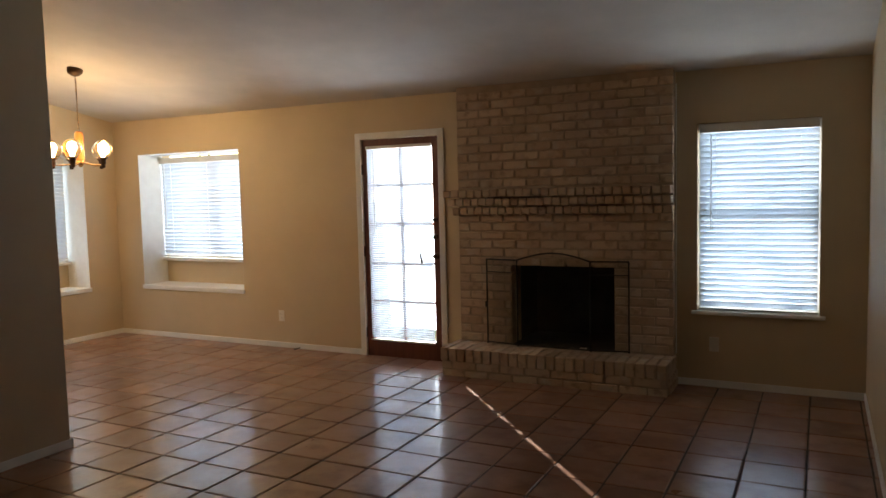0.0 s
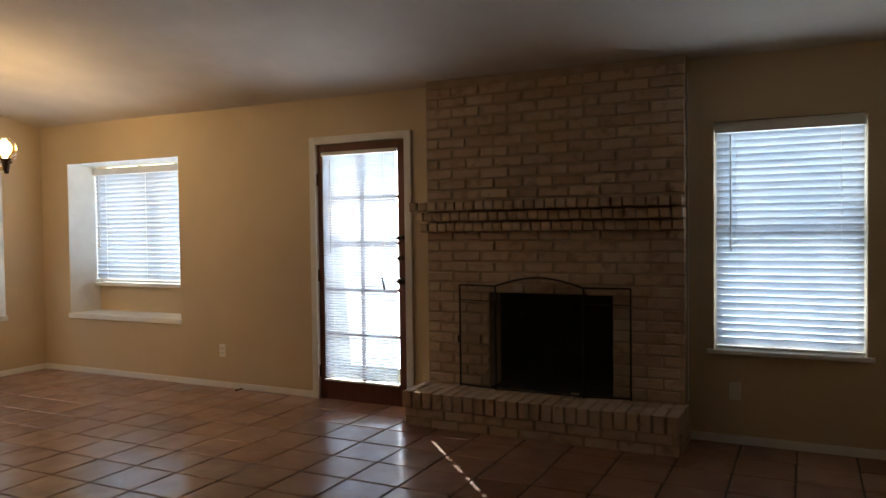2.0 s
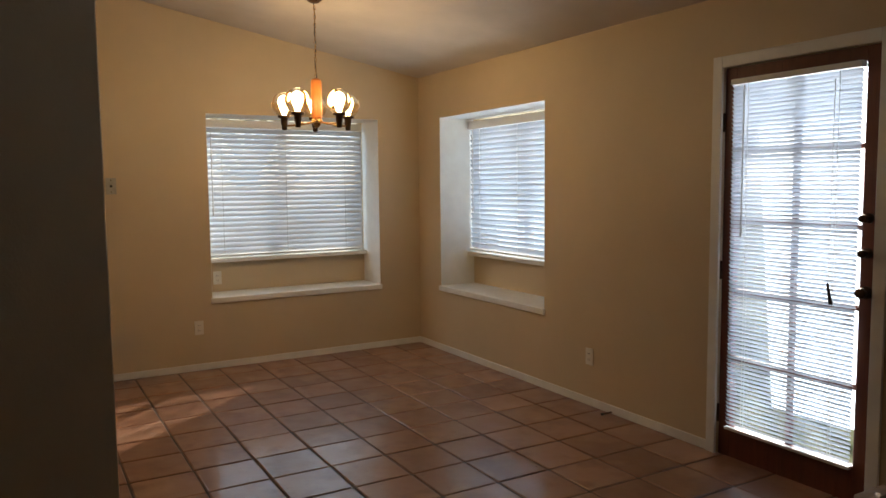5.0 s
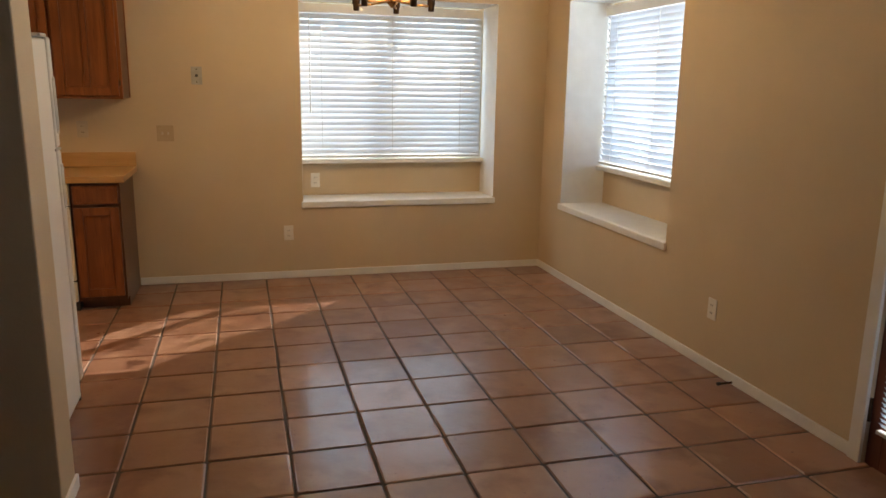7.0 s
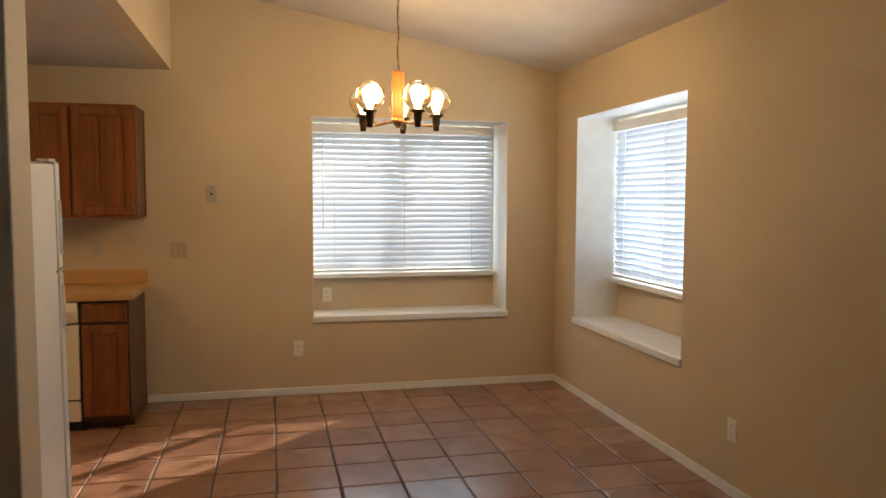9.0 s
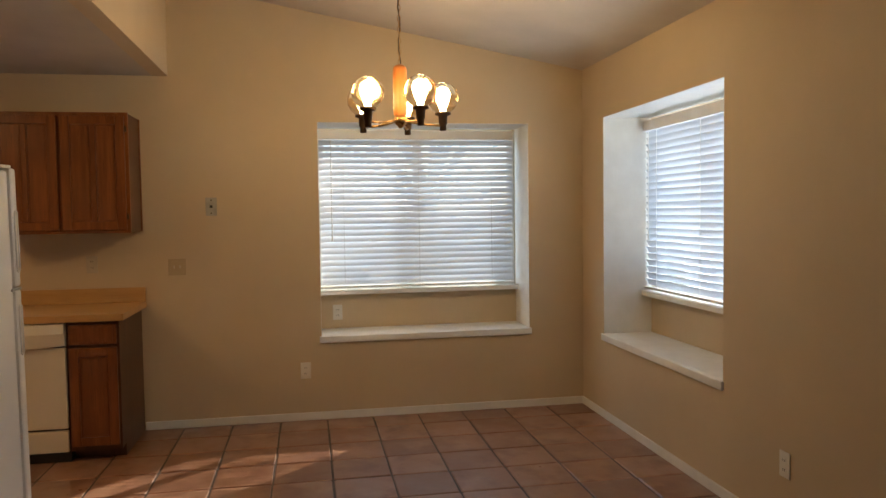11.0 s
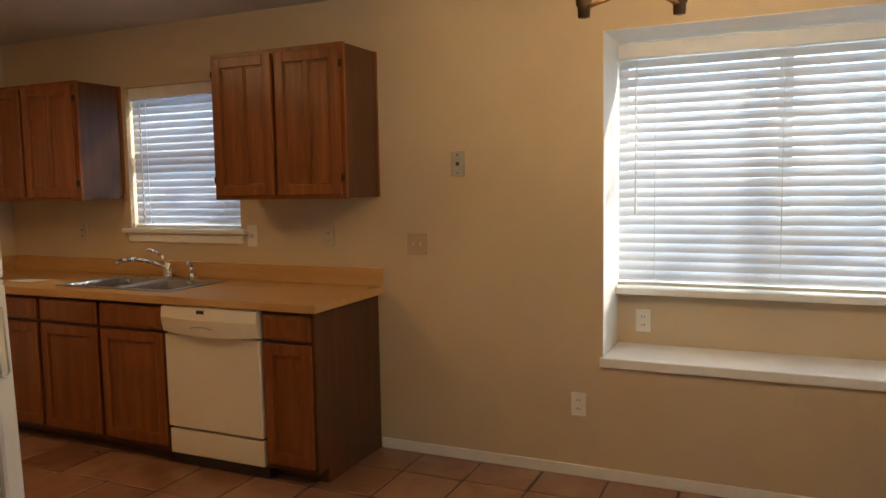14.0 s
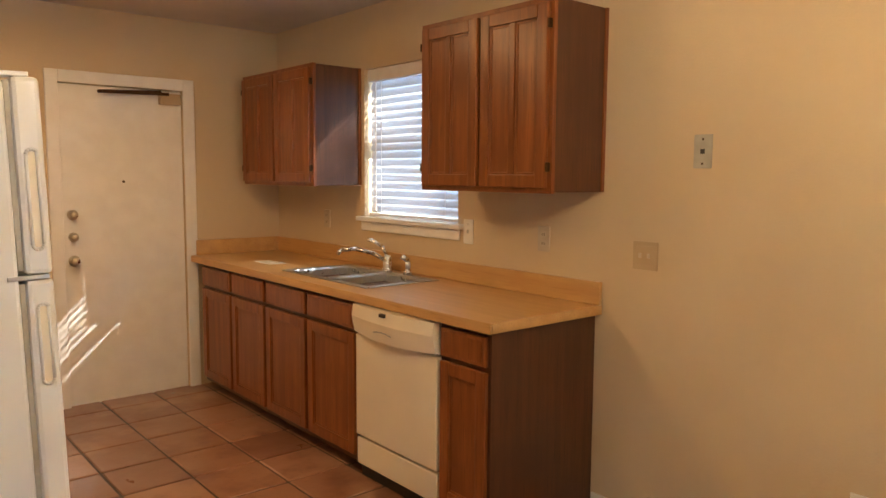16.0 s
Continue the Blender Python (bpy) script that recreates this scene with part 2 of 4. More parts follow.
wall_north = setting("wall_north", boxes(
    (-T, 0, 0, NI0, T, 2.62), (NI0, 0, 0, NI1, T, NIZ0 - 0.05), (NI0, 0, NIZ1, NI1, T, 2.62), (NI1, 0, 0, D0, T, 2.62),
    (D0, 0, DZ, D1, T, 2.62), (D1, 0, 0, FB0, T, 2.62), (FB0, 0, FBZ, FB1, T, 2.62), (FB1, 0, 0, E0, T, 2.62),
    (E0, 0, 0, E1, T, EZ0 - 0.03), (E0, 0, EZ1, E1, T, 2.62), (E1, 0, 0, EAST + T, T, 2.62),
    # bay behind the niche
    (NI0 - 0.1, T, NIZ0 - 0.15, NI0, NID + 0.12, NIZ1 + 0.1), (NI1, T, NIZ0 - 0.15, NI1 + 0.1, NID + 0.12, NIZ1 + 0.1),
    (NI0, T, NIZ1, NI1, NID + 0.12, NIZ1 + 0.1), (NI0, T, NIZ0 - 0.15, NI1, NID + 0.12, NIZ0 - 0.05),
    (NI0, NID, NIZ0 - 0.05, NI1, NID + 0.12, 0.873)), WALL,
    "tan painted wall with a deep window niche and a garden door", "wall")
wall_west = setting("wall_west", boxes(
    (-T, WI1, 0, 0, 0, 2.62), (-T, WI0, 0, 0, WI1, NIZ0 - 0.05), (-T, WI0, NIZ1, 0, WI1, 3.0), (-T, KW1, 0, 0, WI0, 3.2),
    (-T, KW0, 0, 0, KW1, KWZ0 - 0.03), (-T, KW0, KWZ1, 0, KW1, 3.4), (-T, SOUTH, 0, 0, KW0, 3.6), (-T, WI1, 2.62, 0, 0, 2.9),
    (-NID - 0.12, WI0 - 0.1, NIZ0 - 0.15, -T, WI0, NIZ1 + 0.1), (-NID - 0.12, WI1, NIZ0 - 0.15, -T, WI1 + 0.1, NIZ1 + 0.1),
    (-NID - 0.12, WI0, NIZ1, -T, WI1, NIZ1 + 0.1), (-NID - 0.12, WI0, NIZ0 - 0.15, -T, WI1, NIZ0 - 0.05),
    (-NID - 0.12, WI0, NIZ0 - 0.05, -NID, WI1, 0.873)), WALL,
    "tan painted wall with a deep window niche and kitchen window", "wall")
setting("wall_east", boxes((EAST, SOUTH, 0, EAST + T, 0, TOP)), WALL, "plain tan painted living room wall", "wall")
setting("wall_south", boxes((PX1, SOUTH - T, 0, EAST + T, SOUTH, TOP)), WALL, "plain tan painted end wall", "wall")
setting("wall_partition", boxes((PX0, SOUTH, 0, PX1, PY, TOP - 0.2), bevel=0.006), WALL,
        "tan painted partition between living room and kitchen", "wall")
setting("wall_kitchen", boxes((0, KSOUTH - T, 0, KD0, KSOUTH, KCEIL), (KD1, KSOUTH - T, 0, PX0, KSOUTH, KCEIL),
                              (KD0, KSOUTH - T, KDZ, KD1, KSOUTH, KCEIL)), WALL, "tan painted kitchen wall round a white door", "wall")
bm = bmesh.new()
vs = [bm.verts.new(p) for p in ((-T, T, roof(T, -T)), (EAST + T, T, roof(T, EAST)), (EAST + T, SOUTH - T, roof(SOUTH - T, EAST)), (-T, SOUTH - T, roof(SOUTH - T, -T)))]
up = [bm.verts.new(v.co + Vector((0, 0, 0.15))) for v in vs]
bm.faces.new(vs), bm.faces.new(up)
for i in range(4):
    bm.faces.new((vs[i], vs[(i + 1) % 4], up[(i + 1) % 4], up[i]))
setting("ceiling", bm, CEIL, "off-white sloping textured ceiling", "ceiling")
setting("ceiling_kitchen", boxes((0, KSOUTH - T, KCEIL, PX0, SOFF - 0.1, KCEIL + 0.08)), CEIL, "flat lowered white kitchen ceiling", "ceiling")
setting("wall_soffit", boxes((0, SOFF - 0.1, KCEIL, PX0, SOFF, 3.15)), WALL, "tan drop face above the kitchen opening", "wall")
floor = setting("floor", boxes((-T, SOUTH - T, -0.14, EAST + T, T, FLOOR - 0.006)), GROUT, "glossy terracotta tile floor with dark grout", "floor")
setting("ground", boxes((-150, -150, -0.30, 150, 150, -0.16)), GRASS, "dry lawn around the house", "ground")


def baseboard(x0, y0, x1, y1):
    bm = boxes((min(x0, x1), min(y0, y1), FLOOR, max(x0, x1), max(y0, y1), 0.074), bevel=0.003)
    return setting("baseboard", bm, WHITE, "narrow white painted baseboard", "baseboard")


B = 0.012
baseboard(0, -3.16, B, -B), baseboard(0, -B, D0 - 0.062, 0), baseboard(6.462, -B, EAST - B, 0), baseboard(EAST - B, SOUTH, EAST, 0)
baseboard(PX1, SOUTH, PX1 + B, PY), baseboard(PX0, PY, PX1 + B, PY + B), baseboard(0.62, KSOUTH, KD0 - 0.075, KSOUTH + B)
baseboard(KD1 + 0.075, KSOUTH, PX0, KSOUTH + B)


def casing(name, axis, a0, a1, top, face, out, w=0.06, d=0.018, bottom=0.0):
    rows = []
    for r in ((a0 - w, bottom, a0, top + w), (a1, bottom, a1 + w, top + w), (a0, top, a1, top + w)):
        lo, hi = min(face, face + out * d), max(face, face + out * d)
        rows.append((r[0], lo, r[1], r[2], hi, r[3]) if axis == "x" else (lo, r[0], r[1], hi, r[2], r[3]))
    return setting(name, boxes(*rows, bevel=0.004), WHITE, "white painted wooden door casing", "trim")


casing("trim_garden_door", "x", D0, D1, DZ, 0, -1)
casing("trim_kitchen_door", "x", KD0, KD1, KDZ, KSOUTH, 1, w=0.072)


# ---- windows and blinds ----
def swap(axis, r):
    """A box given along the wall, across it (positive outwards) and up, set into the north or the west wall."""
    a0, o0, z0, a1, o1, z1 = r
    return (a0, o0, z0, a1, o1, z1) if axis == "x" else (-o1, a0, z0, -o0, a1, z1)


def window(name, axis, a0, a1, z0, z1, out, label, slider):
    win = thing(name, (0, 0, 0), label, "window", kind="structure")
    f = 0.045
    part("window_frame", boxes(*[swap(axis, r) for r in (
        (a0, out, z0, a0 + f, out + 0.06, z1), (a1 - f, out, z0, a1, out + 0.06, z1),
        (a0 + f, out, z0, a1 - f, out + 0.06, z0 + f), (a0 + f, out, z1 - f, a1 - f, out + 0.06, z1))], bevel=0.004), WHITE, win)
    if slider:
        mid = (a0 + a1) / 2
        part("mullion", boxes(swap(axis, (mid - 0.03, out, z0 + f, mid + 0.03, out + 0.06, z1 - f))), WHITE, win)
        panes = ((a0 + f, z0 + f, mid - 0.03, z1 - f), (mid + 0.03, z0 + f, a1 - f, z1 - f))
    else:
        mid = (z0 + z1) / 2 + 0.03
        part("meeting_rail", boxes(swap(axis, (a0 + f, out, mid - 0.025, a1 - f, out + 0.06, mid + 0.025))), WHITE, win)
        panes = ((a0 + f, z0 + f, a1 - f, mid - 0.025), (a0 + f, mid + 0.025, a1 - f, z1 - f))
    for p0, q0, p1, q1 in panes:
        ob = part("pane", boxes(swap(axis, (p0, out + 0.027, q0, p1, out + 0.033, q1))), GLASS, win)
        ob.visible_shadow = False
    return win


def blind(axis, a0, a1, z0, z1, out, label, pitch=0.0445, width=0.05, tilt=-62, valance=0.07, thick=0.0028, wand=True):
    """Slats from a0 to a1, hung from z1 to z0, with their middle line at out."""
    b = thing("window_blind", (0, 0, 0), label, "blind")
    half = width / 2 + 0.006
    part("headrail" if valance < 0.05 else "valance", boxes(swap(axis, (a0, out - half, z1 - valance, a1, out + half, z1)), bevel=0.003), WHITE, b)
    part("bottom_rail", boxes(swap(axis, (a0, out - half * 0.7, z0, a1, out + half * 0.7, z0 + 0.016)), bevel=0.003), WHITE, b)
    bm = bmesh.new()
    rows = []
    for k in range(5):
        u = (k / 4 - 0.5) * width
        lift = 0.004 * (1 - (2 * k / 4 - 1) ** 2) * (width / 0.05)
        rows.append((u, lift))
    L = a1 - a0 - 0.006
    for s in (-1, 1):
        ring = []
        for e in (-L / 2, L / 2):
            ring.append([bm.verts.new(swap(axis, (e, u, l + s * thick / 2, 0, 0, 0))[:3] if axis == "x" else (-u, e, l + s * thick / 2)) for u, l in rows])
        for i in range(4):
            bm.faces.new((ring[0][i], ring[0][i + 1], ring[1][i + 1], ring[1][i]))
    slat = None
    mid = (a0 + a1) / 2
    rng = random.Random(len(label) + int(a0 * 10))
    n = int((z1 - valance - z0 - 0.02) / pitch)
    for i in range(n):
        z = z0 + 0.028 + pitch * (i + 0.5) * (z1 - valance - z0 - 0.03) / (n * pitch)
        ang = tilt + rng.uniform(-2, 2)
        m = pose(mid, out, z, ang, 0, rng.uniform(-0.1, 0.1)) if axis == "x" else pose(-out, mid, z, 0, ang, rng.uniform(-0.1, 0.1))
        if slat is None:
            slat = part("slat", bm, SLAT, b, smooth=True)
            slat.matrix_basis = m
        else:
            again("slat", slat.data, m, b)
    for f in (0.12, 0.5, 0.88) if a1 - a0 > 1 else (0.15, 0.85):
        a = a0 + f * (a1 - a0)
        for o in (-width * 0.42, width * 0.42):
            part("ladder_cord", boxes(swap(axis, (a - 0.0012, out + o - 0.0012, z0 + 0.01, a + 0.0012, out + o + 0.0012, z1 - valance))), WHITE, b)
    if wand:
        bm = bmesh.new()
        p = swap(axis, (a0 + 0.09, out - half - 0.006, z1 - 0.75, 0, 0, z1 - 0.05))
        x, y = (p[0], p[1]) if axis == "x" else (-(out - half - 0.006), a0 + 0.09)
        rod(bm, (x, y, z1 - valance - 0.01), (x, y, z1 - 0.78), 0.004, n=8)
        rod(bm, (x, y, z1 - 0.78), (x, y, z1 - 0.83), 0.006, n=8)
        part("tilt_wand", bm, WHITE, b)
    return b


window("window_1", "y", WI0, WI1, 0.91, 2.09, NID + 0.04, "white sliding window in a deep niche", True)
window("window_2", "x", NI0, NI1, 0.91, 2.09, NID + 0.04, "white sliding window in a deep niche", True)
window("window_3", "x", E0, E1, EZ0, EZ1, 0.09, "white single-hung window beside the fireplace", False)
window("window_4", "y", KW0, KW1, KWZ0, KWZ1, 0.09, "white single-hung window above the kitchen sink", False)
blind("y", WI0 + 0.01, WI1 - 0.03, 0.925, 2.11, NID - 0.035, "white faux-wood blind hung in the dining niche", tilt=56)
blind("x", NI0 + 0.01, NI1 - 0.01, 0.925, 2.10, NID - 0.035, "white faux-wood blind glowing in the corner niche")
blind("x", E0 + 0.012, E1 - 0.012, EZ0 + 0.005, EZ1 - 0.002, 0.048, "white faux-wood blind in the window beside the fireplace")
blind("y", KW0 + 0.012, KW1 - 0.012, KWZ0 + 0.005, KWZ1 - 0.002, 0.048, "white faux-wood blind above the kitchen sink", tilt=74)


def sill(axis, a0, a1, o0, o1, z0, z1, label):
    return setting("window_sill", boxes(swap(axis, (a0, o0, z0, a1, o1, z1)), bevel=0.006), WHITE, label, "sill")


for ax, a0, a1 in (("x", NI0, NI1), ("y", WI0, WI1)):
    sill(ax, a0 - 0.012, a1 + 0.012, -0.018, 0.0, NIZ0 - 0.048, NIZ0, "white painted front edge of a niche shelf")
    sill(ax, a0 + 0.001, a1 - 0.001, 0.001, NID - 0.001, NIZ0 - 0.048, NIZ0, "white painted deep niche shelf")
    sill(ax, a0 + 0.001, a1 - 0.001, NID - 0.075, NID + 0.04, 0.875, 0.91, "white painted window sill")
sill("x", E0 - 0.04, E1 + 0.04, -0.03, 0.088, EZ0 - 0.028, EZ0, "white painted window sill")
sill("y", KW0 - 0.05, KW1 + 0.05, -0.035, 0.088, KWZ0 - 0.028, KWZ0, "white painted kitchen window sill")
sill("y", KW0 - 0.02, KW1 + 0.02, -0.014, 0.0, KWZ0 - 0.085, KWZ0 - 0.03, "white painted apron under the kitchen sill")
# white lining of the niches
for ax, a0, a1 in (("x", NI0, NI1), ("y", WI0, WI1)):
    setting("trim_niche", boxes(swap(ax, (a0, 0.002, NIZ0, a0 + 0.003, NID, NIZ1)), swap(ax, (a1 - 0.003, 0.002, NIZ0, a1, NID, NIZ1)),
                                swap(ax, (a0 + 0.003, 0.002, NIZ1 - 0.003, a1 - 0.003, NID, NIZ1))), WHITE, "white painted lining of a window niche", "trim")

# ---- garden door ----
gd = thing("door_1", ((D0 + D1) / 2, 0.03, 0), "dark mahogany garden door with full glass and a mini-blind", "door", kind="structure")
SW, RB, RT = 0.075, 0.19, 0.075
for r in ((D0 + 0.004, 0.012, 0.012, D0 + SW, 0.055, DZ - 0.004), (D1 - SW, 0.012, 0.012, D1 - 0.004, 0.055, DZ - 0.004)):
    part("stile", boxes(r, bevel=0.003), DOORWOOD, gd)
for z0, z1 in ((0.012, RB), (DZ - RT, DZ - 0.004)):
    part("rail", boxes((D0 + SW, 0.012, z0, D1 - SW, 0.055, z1), bevel=0.003), DOORWOOD, gd)
GX0, GX1, GZ0, GZ1 = D0 + SW, D1 - SW, RB, DZ - RT
part("muntin", boxes(((GX0 + GX1) / 2 - 0.012, 0.02, GZ0, (GX0 + GX1) / 2 + 0.012, 0.05, GZ1)), DOORWOOD, gd)
for i in range(1, 5):
    z = GZ0 + (GZ1 - GZ0) * i / 5
    part("muntin", boxes((GX0, 0.022, z - 0.012, GX1, 0.048, z + 0.012)), DOORWOOD, gd)
for i in range(5):
    for a, b in ((GX0, (GX0 + GX1) / 2 - 0.012), ((GX0 + GX1) / 2 + 0.012, GX1)):
        z0, z1 = GZ0 + (GZ1 - GZ0) * i / 5 + 0.012, GZ0 + (GZ1 - GZ0) * (i + 1) / 5 - 0.012
        ob = part("pane", boxes((a, 0.034, z0, b, 0.038, z1)), GLASS, gd)
        ob.visible_shadow = False
for z, r in ((1.02, 0.026), (1.20, 0.02), (1.36, 0.02)):
    bm = bmesh.new()
    rod(bm, (D1 - 0.04, 0.012, z), (D1 - 0.04, 0.0, z), r * 1.15, n=16)
    rod(bm, (D1 - 0.04, 0.0, z), (D1 - 0.04, -0.03, z), r * 0.5, n=12)
    rod(bm, (D1 - 0.04, -0.03, z), (D1 - 0.04, -0.05, z), r, r * 0.8, n=16)
    part("door_knob" if z < 1.1 else "deadbolt", bm, BRONZE, gd, "dark bronze knob", smooth=True)
for z in (0.25, 1.05, 1.85):
    part("hinge", rod(bmesh.new(), (D0 + 0.004, 0.004, z - 0.05), (D0 + 0.004, 0.004, z + 0.05), 0.007, n=10), BRONZE, gd)
blind("x", GX0 - 0.012, GX1 - 0.003, GZ0 - 0.014, GZ1 + 0.005, -0.006, "white aluminium mini-blind on the garden door",
      pitch=0.0215, width=0.025, tilt=-50, valance=0.03, thick=0.001)

part("pull_cord", boxes((4.135, -0.030, 1.02, 4.1375, -0.0275, 2.0)), WHITE, gd)
bm = rod(bmesh.new(), (4.13, -0.029, 1.05), (4.155, -0.034, 0.95), 0.006, 0.010, n=10)
part("cord_tassel", bm, DARK, gd, "dark cord tassel")

# ---- kitchen door ----
kd = thing("door_2", ((KD0 + KD1) / 2, KSOUTH, 0), "plain cream flush kitchen door with three knobs and a closer", "door", kind="structure")
part("leaf", boxes((KD0 + 0.004, KSOUTH - 0.06, 0.01, KD1 - 0.004, KSOUTH - 0.018, KDZ - 0.004), bevel=0.002), WHITE, kd)
for z, r in ((0.915, 0.028), (1.06, 0.024), (1.195, 0.026)):
    bm = bmesh.new()
    y = KSOUTH - 0.018
    rod(bm, (KD1 - 0.058, y, z), (KD1 - 0.058, y + 0.008, z), r * 1.2, n=18)
    rod(bm, (KD1 - 0.058, y + 0.008, z), (KD1 - 0.058, y + 0.03, z), r * 0.5, n=12)
    rod(bm, (KD1 - 0.058, y + 0.03, z), (KD1 - 0.058, y + 0.055, z), r, r * 0.75, n=18)
    part("door_knob" if z < 1 else "deadbolt", bm, NICKEL, kd, "worn nickel knob", smooth=True)
part("peephole", rod(bmesh.new(), (1.06, KSOUTH - 0.018, 1.395), (1.06, KSOUTH - 0.01, 1.395), 0.008, n=12), BRONZE, kd)
closer = part("door_closer", boxes((KD0 + 0.02, KSOUTH - 0.018, 1.885, KD0 + 0.15, KSOUTH + 0.03, 1.955), bevel=0.006), PALEBRASS, kd, "tan metal hydraulic door closer")
part("closer_arm", tube(bmesh.new(), [(KD0 + 0.10, KSOUTH + 0.035, 1.95), (KD0 + 0.52, KSOUTH + 0.035, 1.94), (KD0 + 0.15, KSOUTH + 0.04, 1.96)], 0.01), BRONZE, closer)

# ---- fireplace ----
FX0, FX1, FY = 4.575, 6.46, -0.10
HY, HZ = -0.45, 0.268
fp = thing("fireplace", ((FX0 + FX1) / 2, 0, 0), "buff brick fireplace with corbelled mantel and raised hearth", "fireplace", kind="structure")
part("mortar_core", boxes((FX0 + 0.006, FY + 0.004, 0, FB0, -0.001, 2.535), (FB1, FY + 0.004, 0, FX1 - 0.006, -0.001, 2.535),
                          (FB0, FY + 0.004, FBZ, FB1, -0.001, 2.535), (FX0 - 0.02, HY + 0.012, 0.001, FX1 + 0.002, FY + 0.004, HZ - 0.012)), MORTAR, fp)
part("firebox", boxes((FB0 - 0.03, 0.55, 0.20, FB1 + 0.03, 0.6, FBZ + 0.05), (FB0 - 0.05, T + 0.001, 0.20, FB0, 0.55, FBZ + 0.05),
                      (FB1, T + 0.001, 0.20, FB1 + 0.05, 0.55, FBZ + 0.05), (FB0, FY + 0.02, 0.20, FB1, 0.55, HZ - 0.005),
                      (FB0, T + 0.001, FBZ + 0.002, FB1, 0.55, FBZ + 0.05)), SOOT, fp, "sooty black firebox")
# Thin white line where the brick's right edge meets the wall.
part("caulk_bead", boxes((FX1 - 0.002, -0.012, HZ, FX1 + 0.006, -0.0005, 2.42), bevel=0.002), WHITE, fp, "thin white bead along the brick edge")
# bricks of the fireplace
rb = random.Random(5)


def brick_mesh(l, d, h, seed):
    r = random.Random(seed)
    bm = bmesh.new()
    box(bm, -l / 2, -d / 2, -h / 2, l / 2, d / 2, h / 2)
    bmesh.ops.bevel(bm, geom=[e for e in bm.edges], offset=0.006, segments=1, affect="EDGES")
    for v in bm.verts:
        v.co += Vector((r.uniform(-1, 1), r.uniform(-1, 1), r.uniform(-1, 1))) * 0.0022
    me = bpy.data.meshes.new("brick")
    bm.to_mesh(me)
    bm.free()
    me.materials.append(BRICK)
    return me


COURSE, LEN = 0.0762, 0.222
kinds = {}


def lay(l, d, h, x, y, z, turn=0.0):
    key = (round(l, 2), d, h)
    if key not in kinds:
        kinds[key] = [brick_mesh(key[0] - 0.001, d, h, s + int(l * 1000)) for s in range(3)]
    again("brick", rb.choice(kinds[key]), pose(x + rb.uniform(-0.002, 0.002), y + rb.uniform(-0.004, 0.003), z, rb.uniform(-0.6, 0.6), rb.uniform(-0.5, 0.5), turn), fp)


def course(x0, x1, z, shift):
    x = x0 - (LEN / 2 if shift else 0)
    while x < x1 - 0.02:
        a, b = max(x, x0), min(x + LEN, x1)
        if b - a > 0.05:
            lay(b - a - 0.011, 0.05, COURSE - 0.012, (a + b) / 2, FY + 0.022, z + COURSE / 2)
        x += LEN


row, z = 0, HZ
while z < 2.54 - COURSE:
    if not 1.39 < z + COURSE / 2 < 1.635:
        if z + COURSE / 2 < FBZ:
            course(FX0, FB0, z, row % 2), course(FB1, FX1, z, row % 2)
        else:
            course(FX0, FX1, z, row % 2)
    row, z = row + 1, z + COURSE
for (y, x0, zc) in ((-0.155, 4.545, 1.437), (-0.185, 4.515, 1.515), (-0.215, 4.485, 1.593)):
    n = 26
    w = (FX1 - x0) / n
    for i in range(n):
        lay(w - 0.006, abs(y - FY) + 0.05, 0.064, x0 + w * (i + 0.5), (y + FY) / 2 + 0.02, zc + rb.uniform(-0.002, 0.002))
# hearth: courses of stretchers under a row of bricks on edge
for i, zc in enumerate((0.035, 0.11)):
    x = FX0 - 0.03 - (LEN / 2 if i else 0)
    while x < FX1:
        a, b = max(x, FX0 - 0.03), min(x + LEN, FX1 + 0.008)
        if b - a > 0.05:
            lay(b - a - 0.011, 0.05, 0.066, (a + b) / 2, HY + 0.03, zc + 0.005)
        x += LEN
    for k in range(2):
        for xx in (FX0 - 0.012, FX1 - 0.006):
            lay(0.17, 0.05, 0.066, xx, HY + 0.17 + 0.19 * k - 0.03 * i, zc + 0.005, 90)
n = 24
w = (FX1 + 0.012 - (FX0 - 0.036)) / n
for i in range(n):
    lay(w - 0.007, 0.21, 0.115, FX0 - 0.036 + w * (i + 0.5), HY + 0.098, HZ - 0.062 + rb.uniform(-0.003, 0.003))
    lay(w - 0.007, 0.20, 0.115, FX0 - 0.036 + w * (i + 0.5), HY + 0.31, HZ - 0.064 + rb.uniform(-0.003, 0.003))

# ---- fire screen ----
fs = thing("fire_screen", (5.49, -0.16, HZ), "black wire-mesh folding fire screen standing on the hearth", "fire screen")
SX = ((4.865, -0.145), (5.17, -0.20), (5.81, -0.20), (6.115, -0.145))
SZ0, SZ1 = HZ + 0.012, 1.015


def arch(t):
    return SZ1 + 0.065 * math.sin(math.pi * t)


